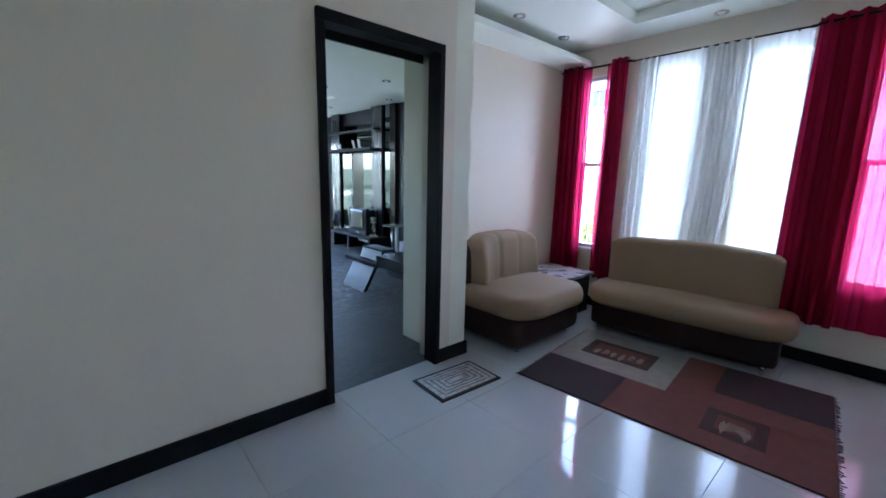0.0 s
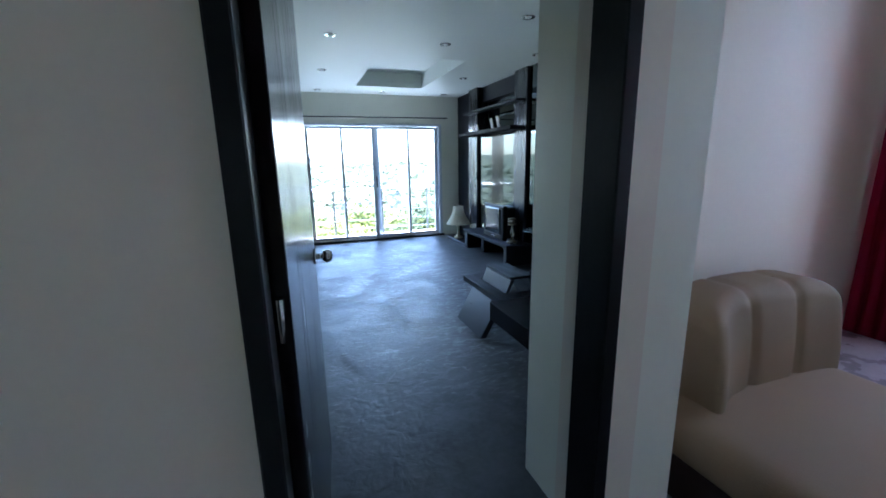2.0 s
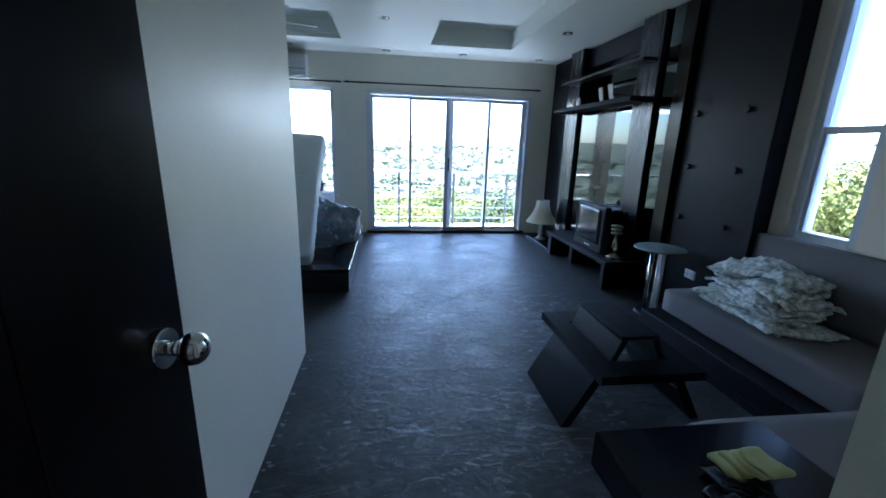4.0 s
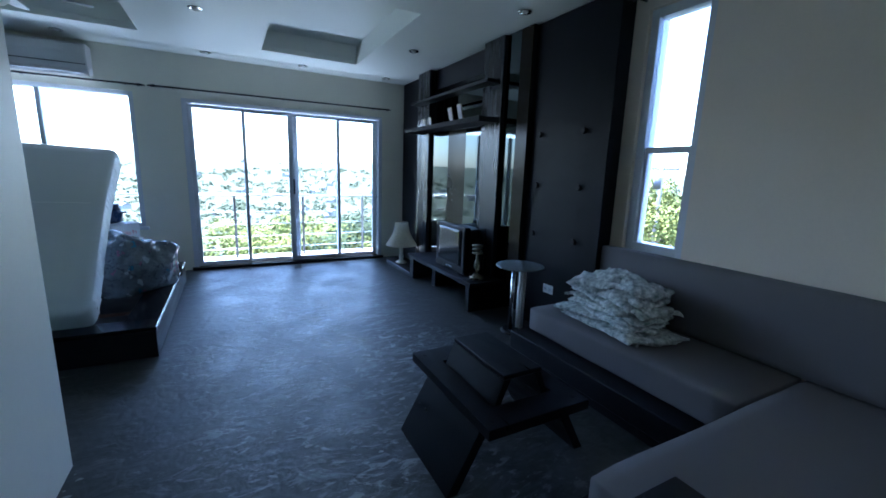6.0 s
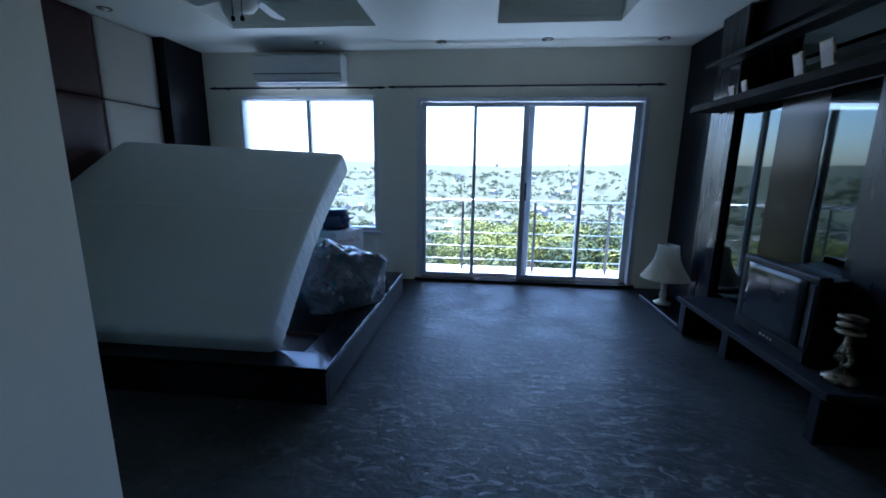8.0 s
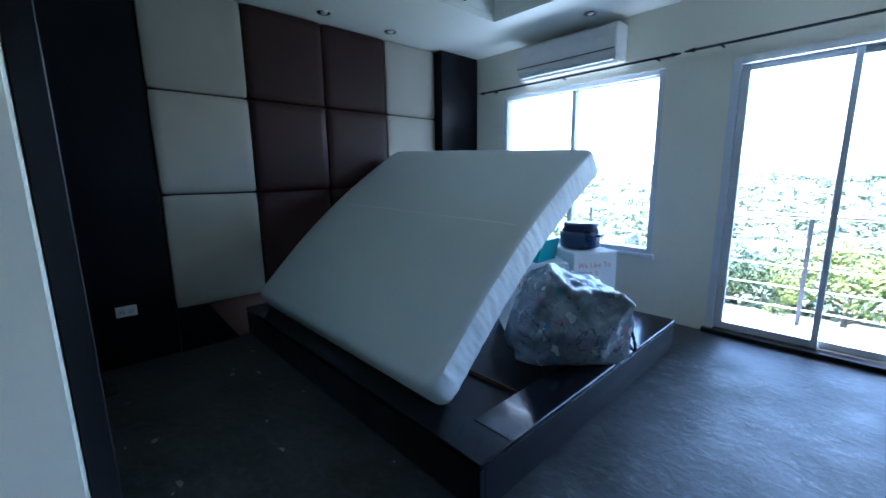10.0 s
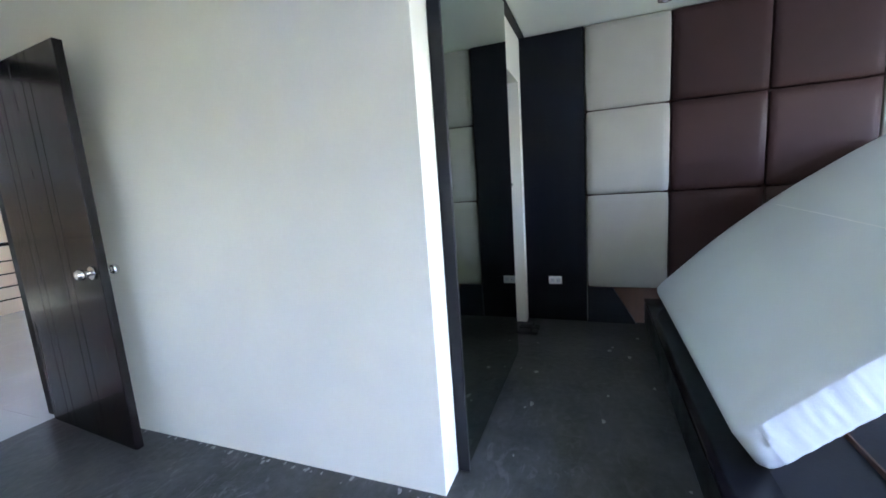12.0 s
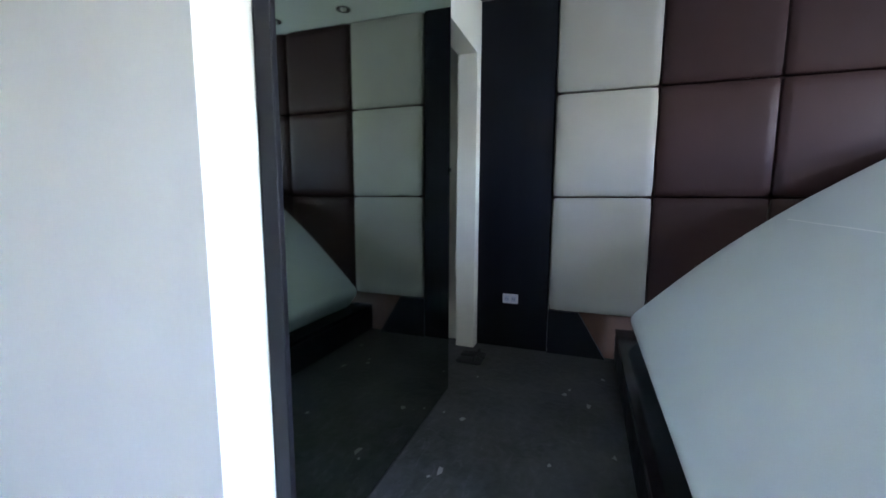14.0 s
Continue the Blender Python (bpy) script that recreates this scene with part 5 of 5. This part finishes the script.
# ---------- sitting room ----------
def armless_chair():
    base = (3.14, 2.3, 0)
    t = thing("armchair", base, "tan armless lounge chair with channelled back and brown base", "chair")
    part("base", soft_box(bmesh.new(), 2.70, 3.60, 1.90, 2.66, 0.05, 0.30, 0.06, 0, 1, 10), M_SOFAB, t)
    bm = soft_box(bmesh.new(), 2.64, 3.68, 1.80, 2.56, 0.285, 0.455, 0.08, 0.004, 3, 24, sag=0.025)
    for v in bm.verts:
        e = abs(v.co.x - 3.16) / 0.52
        v.co.y += 0.20 * max(0.0, e - 0.45) ** 2 / 0.3 * max(0.0, (2.3 - v.co.y) / 0.5)
    part("seat", bm, M_SOFA, t)
    bm = bmesh.new()
    soft_box(bm, 2.80, 3.67, 2.42, 2.66, 0.40, 0.875, 0.065, 0.003, 3, 40)
    for v in bm.verts:
        k = (v.co.z - 0.40) / 0.47
        e = (v.co.x - 3.235) / 0.435
        front = v.co.y < 2.52
        for c in (3.09, 3.37):
            if front or v.co.z > 0.80:
                g = math.exp(-((v.co.x - c) / 0.02) ** 2)
                v.co.y += 0.016 * g * front
                v.co.z -= 0.010 * g * max(0, k - 0.8) * 5
        v.co.y += 0.04 * k * k - 0.12 * max(0, -e) ** 4 - 0.03 * max(0, e) ** 5
        v.co.z -= 0.07 * max(0, k) * abs(e) ** 4
        v.co.y += 0.05 * max(0, k - 0.6) ** 2
    part("back", bm, M_SOFA, t)
    part("back_shell", soft_box(bmesh.new(), 2.80, 3.66, 2.655, 2.735, 0.25, 0.80, 0.03, 0, 1, 6), M_SOFAB, t)
    part("back_side", soft_box(bmesh.new(), 2.80, 2.86, 2.50, 2.73, 0.28, 0.78, 0.045, 0, 1, 10), M_SOFAB, t)
    for x in (2.80, 3.50):
        for y in (1.98, 2.60):
            part("leg", rod(bmesh.new(), (x, y, 0), (x, y, 0.075), 0.014, 12, 0.02), M_CHROME, t)


def two_seat_sofa():
    base = (4.0, 1.22, 0)
    t = thing("sofa", base, "tan armless two-seat sofa with dark brown base under the windows", "sofa")
    turn = Matrix.Translation(base) @ Matrix.Rotation(radians(5), 4, "Z") @ Matrix.Translation([-c for c in base])

    def p(name, bm, mat, label=""):
        bmesh.ops.transform(bm, matrix=turn, verts=bm.verts)
        return part(name, bm, mat, t, label)
    p("base", soft_box(bmesh.new(), 3.79, 4.24, 0.54, 1.90, 0.05, 0.30, 0.06, 0, 1, 10), M_SOFAB)
    bm = soft_box(bmesh.new(), 3.67, 4.20, 0.46, 1.96, 0.275, 0.44, 0.08, 0.004, 3, 28, sag=0.02)
    for v in bm.verts:
        e = abs(v.co.y - 1.21) / 0.75
        v.co.x += 0.17 * max(0.0, e - 0.6) ** 2 / 0.16 * max(0.0, (4.05 - v.co.x) / 0.38)
    p("seat", bm, M_SOFA)
    bm = bmesh.new()
    soft_box(bm, 4.05, 4.25, 0.60, 1.87, 0.40, 0.865, 0.05, 0.003, 3, 26)
    for v in bm.verts:
        k = (v.co.z - 0.40) / 0.46
        v.co.x += 0.04 * k
        v.co.z -= 0.05 * max(0, k) * ((v.co.y - 1.235) / 0.63) ** 4
        for c in (0.92, 1.235, 1.55):
            if v.co.x < 4.15:
                v.co.x += 0.008 * math.exp(-((v.co.y - c) / 0.018) ** 2)
    p("back", bm, M_SOFA)
    for x in (3.84, 4.20):
        for y in (0.62, 1.82):
            p("leg", rod(bmesh.new(), (x, y, 0), (x, y, 0.075), 0.014, 12, 0.02), M_CHROME)


armless_chair()
two_seat_sofa()
t = thing("corner_table", (3.95, 2.4, 0), "low square corner table with a mauve stone top", "table")
part("top", B(3.70, 4.27, 2.14, 2.70, 0.385, 0.42, 0.005), M_MARBLE, t)
part("body", B(3.73, 4.24, 2.17, 2.67, 0.0, 0.384, 0.004), M_SOFAB, t)


def patch_rug():
    c = (3.19, 0.98)
    t = thing("rug", (*c, 0), "patchwork rug in plum, rust and greige with framed motifs", "rug")
    m = Matrix.Translation((*c, 0)) @ Matrix.Rotation(radians(5.5), 4, "Z")
    part("backing", B(-0.60, 0.60, -0.82, 0.82, 0.0, 0.005, 0, m), M_PLUM, t)
    cells = [(-0.60, -0.12, 0.245, 0.82, M_PLUM), (-0.118, 0.60, 0.0, 0.82, M_STONE), (-0.60, -0.12, -0.82, 0.243, M_RUST), (-0.118, 0.10, -0.82, -0.002, M_RUST),
             (0.102, 0.60, -0.236, -0.002, M_RUST), (0.102, 0.60, -0.82, -0.238, M_PLUM)]
    for a, b, c0, d, mat in cells:
        part("patch", B(a, b, c0, d, 0.0052, 0.0105, 0, m), mat, t)
    for (a, b, c0, d) in ((0.09, 0.41, 0.17, 0.67), (-0.43, -0.13, -0.55, -0.25)):
        part("motif_frame", B(a, b, c0, d, 0.0107, 0.0125, 0, m), M_UMBER, t)
        part("motif", B(a + 0.06, b - 0.06, c0 + 0.06, d - 0.06, 0.0126, 0.0138, 0, m), M_RUST, t)
        wear = random.Random(int(c0 * 100))
        for k in range(6):
            u, w = c0 + 0.09 + (d - c0 - 0.19) * k / 5, a + 0.09 + wear.uniform(0, 0.05)
            pts = [(w + wear.uniform(0.02, 0.06) * math.cos(q) * 1.4, u + wear.uniform(0.012, 0.026) * math.sin(q)) for q in [q * math.pi / 4 for q in range(8)]]
            bm = bmesh.new()
            prism(bm, [(x, y) for x, y in pts], "z", 0.0139, 0.0146)
            bmesh.ops.transform(bm, matrix=m, verts=bm.verts)
            part("motif_stroke", bm, M_MOTIF, t)
    rnd = random.Random(2)
    for s in (-1, 1):
        bm = bmesh.new()
        for k in range(60):
            x = -0.6 + 1.2 * k / 59
            y = s * 0.82
            p = m @ Vector((x, y, 0.004))
            q = m @ Vector((x + rnd.uniform(-0.012, 0.012), y + s * rnd.uniform(0.01, 0.03), 0.003))
            rod(bm, p, q, 0.0022, 5)
        part("fringe", bm, M_PLUM, t)


patch_rug()
t = thing("doormat", (2.117, 1.95, 0), "grey woven doormat with a black border on the tiles", "doormat")
m = Matrix.Translation((2.117, 1.95, 0)) @ Matrix.Rotation(radians(-3), 4, "Z")
part("border", B(-0.26, 0.26, -0.165, 0.165, 0.0, 0.009, 0.003, m), M_RUBBER, t)
part("weave", B(-0.235, 0.235, -0.14, 0.14, 0.0092, 0.012, 0, m), M_MATGREY, t)
for k in range(9):
    a, b = 0.225 - 0.019 * k, 0.13 - 0.0142 * k
    bm = bmesh.new()
    for (x0, x1, y0, y1) in ((-a, a, b - 0.006, b), (-a, a, -b, -b + 0.006), (-a, -a + 0.007, -b + 0.006, b - 0.006), (a - 0.007, a, -b + 0.006, b - 0.006)):
        box(bm, x0, x1, y0, y1, 0.0122, 0.015, 0, m)
    part("braid", bm, M_MATDARK if k % 2 else M_MATGREY, t)


def stair_rail():
    t = thing("stair_railing", (1.0, -1.70, 0), "landing railing with dark posts, dark thin bars and wooden handrail", "railing")
    y = -1.70
    part("handrail", B(-3.19, 4.42, y - 0.03, y + 0.03, 0.93, 0.975, 0.008), M_DOOR, t)
    for k in range(7):
        x = -2.9 + 1.24 * k
        p = part("post", B(x - 0.02, x + 0.02, y - 0.012, y + 0.012, -0.006, 0.93, 0.003), M_FRAME, t)
    for z in (0.22, 0.39, 0.56, 0.73):
        part("bar", rod(bmesh.new(), (-3.19, y + 0.018, z), (4.42, y + 0.018, z), 0.009, 8), M_DOOR, t)


stair_rail()

# sandals by the closet opening
for k, dx in enumerate((0, 0.11)):
    bm = soft_box(bmesh.new(), -0.80 + dx, -0.715 + dx, 4.98, 5.16, 0.001, 0.028, 0.012, 0.003, 8, 6)
    s = thing("sandal", (-0.76 + dx, 5.07, 0), "black rubber sandal lying on the concrete floor", "sandal", "pair of sandals")
    part("sole", bm, M_RUBBER, s)
    bm = bmesh.new()
    for j in range(8):
        a, b = math.pi * j / 8, math.pi * (j + 1) / 8
        rod(bm, (-0.757 + dx - 0.038 * math.cos(a), 5.11, 0.026 + 0.03 * math.sin(a)), (-0.757 + dx - 0.038 * math.cos(b), 5.11, 0.026 + 0.03 * math.sin(b)), 0.008, 6)
    part("strap", bm, M_RUBBER, s)
single("door_stop", rod(bmesh.new(), (0, 0, 0), (0, 0, 0.035), 0.02, 14, 0.016), M_RUBBER, "small black rubber door stop on the floor", "door stop", base=(1.36, 3.30, 0))

rnd = random.Random(21)
vs, fs = [], []
for k in range(58):
    x, y = (1.312 + abs(rnd.gauss(0, 0.018)), rnd.uniform(3.0, 5.0)) if k >= 26 else (rnd.uniform(-0.7, 1.2), rnd.uniform(5.1, 6.0)) if k < 14 else (rnd.uniform(1.5, 3.4), rnd.uniform(4.2, 7.8))
    r, a0, nn = rnd.uniform(0.006, 0.020) * (0.6 if k >= 26 else 1), rnd.random() * 6, rnd.randint(5, 8)
    b = len(vs)
    for q in range(nn):
        a = a0 + 2 * math.pi * q / nn
        rr = r * rnd.uniform(0.4, 1.2)
        vs.append((x + rr * math.cos(a) * 1.6, y + rr * math.sin(a), 0.0015))
    for q in range(nn):
        vs.append((vs[b + q][0], vs[b + q][1], 0.0002))
    fs.append(tuple(range(b, b + nn)))
    fs += [(b + q, b + nn + q, b + nn + (q + 1) % nn, b + (q + 1) % nn) for q in range(nn)]
me = bpy.data.meshes.new("paint_flakes")
me.from_pydata(vs, [], fs)
me.materials.append(M_FLAKE)
tagged(new("paint_flakes", me), "pale plaster flakes scattered on the concrete floor", "debris", kind="stuff")


# ---------- balcony ----------
structure("balcony_floor", B(-1.2, 4.75, 8.87, 9.62, -0.22, -0.03), M_PAVE, "grey concrete balcony floor")


def balcony_rail():
    y, x0, x1 = 9.45, -1.1, 4.7
    t = thing("balcony_railing", (1.8, y, -0.03), "steel balcony railing with thin horizontal bars", "railing")
    part("top_rail", rod(bmesh.new(), (x0, y, 0.885), (x1, y, 0.885), 0.02, 12), M_STEEL, t)
    for k in range(7):
        x = 2.02 + 0.94 * (k - 3)
        if not x0 <= x <= x1:
            continue
        bm = B(x - 0.016, x + 0.016, y - 0.005, y + 0.005, -0.03, 0.866, 0.002)
        part("post", bm, M_RAIL, t)
    for z in (0.10, 0.28, 0.46, 0.64):
        part("bar", rod(bmesh.new(), (x0, y + 0.012, z), (x1, y + 0.012, z), 0.006, 8), M_STEEL, t)


M_RAIL = material("dark_grey_rail_post", (0.10, 0.10, 0.11), 0.5, 0.4)
balcony_rail()


# ---------- hillside, valley and far hills ----------
def land_height(x, y):
    d = math.hypot(x * 0.8, max(0.0, y - 6.0))
    slope = -6.0 - 62.0 * (1 - math.exp(-((d / 200.0) ** 1.5)))
    hills = 92.0 * max(0.0, min(1.0, (d - 700) / 1300)) ** 1.2 * (0.55 + 0.9 * (0.5 + 0.5 * noise.noise((x / 520, y / 700, 3.1))) + 0.16 * noise.noise((x / 170, y / 260, 1.7)))
    rough = 6.0 * noise.noise((x / 120, y / 120, 0)) * min(1, d / 150)
    return slope + hills + rough


bm = bmesh.new()
ring = [0, 4, 9, 16, 26, 40, 60, 85, 120, 165, 220, 290, 380, 490, 620, 780, 960, 1180, 1450, 1800, 2300, 3000, 4200]
seg = 96
rows = []
for r in ring:
    row = []
    for i in range(seg):
        a = 2 * math.pi * i / seg
        x, y = 2.0 + r * math.cos(a), 3.0 + r * math.sin(a)
        row.append(bm.verts.new((x, y, land_height(x, y) if y > -400 else land_height(x, -400))))
    rows.append(row)
for a, b in zip(rows[1:], rows[2:]):
    for i in range(seg):
        j = (i + 1) % seg
        bm.faces.new((a[i], b[i], b[j], a[j])).smooth = True
bm.faces.new(rows[1])
bmesh.ops.recalc_face_normals(bm, faces=bm.faces)
for v in rows[0]:
    bm.verts.remove(v)
structure("ground", bm, M_LAND, "green valley floor and hills with towns")

rnd = random.Random(11)
verts, faces, rverts, rfaces = [], [], [], []
for k in range(1100):
    d = 120 * math.exp(rnd.random() * 2.8)
    a = radians(rnd.uniform(-25, 150))
    x, y = d * math.cos(a) + 2, d * math.sin(a) + 3
    if noise.noise((x / 150, y / 150, 7)) < -0.05 or (d > 700 and k % 2):
        continue
    s = rnd.uniform(2.0, 4.0) * (1 + d / 3000)
    w, h = s * rnd.uniform(0.7, 1.6), rnd.uniform(3, 7) * (1 + d / 2500)
    z = land_height(x, y) - 1
    c, sn = math.cos(rnd.random() * 3), math.sin(rnd.random() * 3)
    q = [(x + u * s * c - v * w * sn, y + u * s * sn + v * w * c) for u, v in ((-1, -1), (1, -1), (1, 1), (-1, 1))]
    n = len(verts)
    verts += [(*p, z) for p in q] + [(*p, z + h) for p in q]
    faces += [(n, n + 1, n + 5, n + 4), (n + 1, n + 2, n + 6, n + 5), (n + 2, n + 3, n + 7, n + 6), (n + 3, n, n + 4, n + 7)]
    n = len(rverts)
    e = [(x + (p[0] - x) * 1.12, y + (p[1] - y) * 1.12, z + h) for p in q]
    r0 = tuple((e[0][i] + e[3][i]) / 2 + (0, 0, h * 0.4)[i] for i in range(3))
    r1 = tuple((e[1][i] + e[2][i]) / 2 + (0, 0, h * 0.4)[i] for i in range(3))
    rverts += e + [r0, r1]
    rfaces += [(n, n + 1, n + 5, n + 4), (n + 2, n + 3, n + 4, n + 5), (n + 1, n + 2, n + 5), (n + 3, n, n + 4)]
for name, vs, fs, mat, lab in (("far_houses", verts, faces, M_HOUSE, "many pale far houses in the valley"), ("far_roofs", rverts, rfaces, M_ROOF, "tin roofs of the far houses")):
    me = bpy.data.meshes.new(name)
    me.from_pydata(vs, [], fs)
    me.materials.append(mat)
    tagged(new(name, me), lab, "houses", kind="stuff")


def leaf_cloud(centre, radius, count, size, rnd, flat=0.75):
    vs, fs = [], []
    blobs = [(Vector((rnd.gauss(0, 0.45), rnd.gauss(0, 0.45), rnd.gauss(0, 0.35))), rnd.uniform(0.3, 0.55)) for _ in range(11)]
    for _ in range(count):
        c, r = rnd.choice(blobs)
        d = Vector((rnd.gauss(0, 1), rnd.gauss(0, 1), rnd.gauss(0, 1)))
        d.normalize()
        p = (c + d * r * rnd.uniform(0.75, 1.0)) * radius
        p.z *= flat
        p += Vector(centre)
        n = (d + Vector((rnd.gauss(0, 0.5), rnd.gauss(0, 0.5), 0.5 + rnd.gauss(0, 0.5)))).normalized()
        u = n.orthogonal().normalized()
        w = n.cross(u)
        s = size * rnd.uniform(0.6, 1.3)
        k = len(vs)
        vs += [tuple(p + u * s), tuple(p + w * s * 0.6), tuple(p - u * s), tuple(p - w * s * 0.6)]
        fs.append((k, k + 1, k + 2, k + 3))
    return vs, fs


vs, fs = [], []
for k in range(9500):
    d = 70 * math.exp(rnd.random() * 3.1)
    a = radians(rnd.uniform(-25, 150))
    x, y = d * math.cos(a) + 2, d * math.sin(a) + 3
    if noise.noise((x / 150, y / 150, 7)) > 0.3 and d > 250:
        continue
    r = rnd.uniform(2.2, 4.5) * (1 + d / 900)
    v2, f2 = leaf_cloud((x, y, land_height(x, y) + r * 0.5), r, 36 if d > 250 else 100, r * (0.27 if d > 250 else 0.14), rnd)
    n = len(vs)
    vs += v2
    fs += [tuple(i + n for i in f) for f in f2]
me = bpy.data.meshes.new("far_woods")
me.from_pydata(vs, [], fs)
me.materials.append(M_WOODS)
tagged(new("far_woods", me), "dark green woods on the slopes of the valley", "trees", kind="stuff")


def tree(base, height, radius, seed, mat):
    rnd = random.Random(seed)
    t = thing("tree", base, "leafy yellow-green tree on the slope below the balcony", "tree", "trees on the slope")
    bm = bmesh.new()
    top = Vector(base) + Vector((0.2, 0.1, height * 0.72))
    rod(bm, base, top, 0.22, 10, 0.09)
    for k in range(6):
        a = k * 1.05 + rnd.random()
        p = Vector(base).lerp(top, 0.5 + 0.08 * k)
        rod(bm, p, p + Vector((math.cos(a) * radius * 0.6, math.sin(a) * radius * 0.6, height * 0.22)), 0.08, 7, 0.02)
    part("trunk", bm, M_BARK, t)
    me = bpy.data.meshes.new("crown")
    vs, fs = leaf_cloud((0, 0, height * 0.78), radius, 7000, 0.095, rnd, 0.7)
    me.from_pydata(vs, [], fs)
    me.materials.append(mat)
    c = new("crown", me)
    c.parent = t
    return t


kinds = [tree((2.0, 36.0, land_height(2, 36)), 6.0, 3.4, 1, M_LEAF), tree((8.0, 32.0, land_height(8, 32)), 5.4, 3.0, 2, M_LEAF), tree((-4.0, 33.0, land_height(-4, 33)), 5.8, 3.3, 3, M_LEAFD)]
rnd = random.Random(5)
for k in range(46):
    if k < 36:
        d, a = rnd.uniform(22, 62), radians(rnd.uniform(45, 150))
    else:
        d, a = rnd.uniform(24, 48), radians(rnd.uniform(-20, 45))
    x, y = 2 + d * math.cos(a), 3 + d * math.sin(a)
    up = 0.0 if k < 36 else 1.6
    s = rnd.uniform(0.8, 1.2)
    c = copy_thing(kinds[k % 3], Matrix.Translation((x, y, land_height(x, y) - 0.3 + up)) @ Matrix.Rotation(rnd.random() * 6, 4, "Z"))
    c.scale = (s, s, s)

def neighbour_house():
    t = thing("house", (13.0, 0.8, land_height(13, 0.8)), "pale neighbouring house with sheet-clad wall and grey eave", "house")
    z0 = land_height(10, 0.8) - 0.5
    wall = part("wall", B(10.06, 16.0, -4.5, 5.2, z0, 2.95), M_CARD, t)
    k = 0
    while -4.5 + 0.6 * k < 5.1:
        y = -4.5 + 0.6 * k
        part("cladding_sheet", B(10.02, 10.058, y + 0.008, min(y + 0.592, 5.2), z0, 2.85, 0.004), M_CARD, wall)
        k += 1
    part("eave", B(9.55, 9.62, -4.9, 5.6, 3.05, 3.40, 0.01), M_RAIL, t, "grey eave board")
    roof = bmesh.new()
    prism(roof, [(9.50, 3.41), (16.6, 3.41), (13.1, 4.3)], "y", -4.9, 5.6)
    part("roof", roof, M_ROOF, t)
    part("soffit", B(9.63, 10.05, -4.9, 5.6, 2.96, 3.04), M_CARD, t)


neighbour_house()


def utility_pole():
    t = thing("utility_pole", (24.0, 17.9, -14.0), "grey utility pole with a cross arm and transformer", "pole")
    part("post", rod(bmesh.new(), (24, 17.9, -14.0), (24, 17.9, 2.3), 0.16, 12, 0.11), M_RAIL, t)
    part("cross_arm", B(23.94, 24.06, 16.9, 18.9, 1.85, 1.97, 0.01), M_RAIL, t)
    part("transformer", rod(bmesh.new(), (23.7, 17.9, 0.75), (23.7, 17.9, 1.45), 0.2, 14), M_RAIL, t)
    for y in (17.0, 17.45, 18.35, 18.8):
        part("insulator", rod(bmesh.new(), (24, y, 1.97), (24, y, 2.12), 0.05, 8, 0.03), M_WHITE, t)


utility_pole()


# ---------- floor tiles, last ----------
def floor_tiles():
    s, g = 0.6, 0.0006
    meshes = []
    for h in (s, 0.44):
        bm = B(-s / 2 + g, s / 2 - g, -h / 2 + g, h / 2 - g, -0.0055, 0.0, 0.0006)
        me = bpy.data.meshes.new("tile")
        bm.to_mesh(me)
        bm.free()
        me.materials.append(M_TILE)
        meshes.append(me)
    parent = bpy.data.objects["floor_sitting_room"]
    for i in range(13):
        for j in range(8):
            x = -3.40 + 0.3 + s * i
            if j == 7 and x < 2.4:
                continue
            t = new("tile", meshes[1] if j == 7 else meshes[0])
            t.parent = parent
            t.location = (x, 2.315 - s * 7 + s * j + 0.3 if j < 7 else 2.315 + 0.22, 0)


floor_tiles()
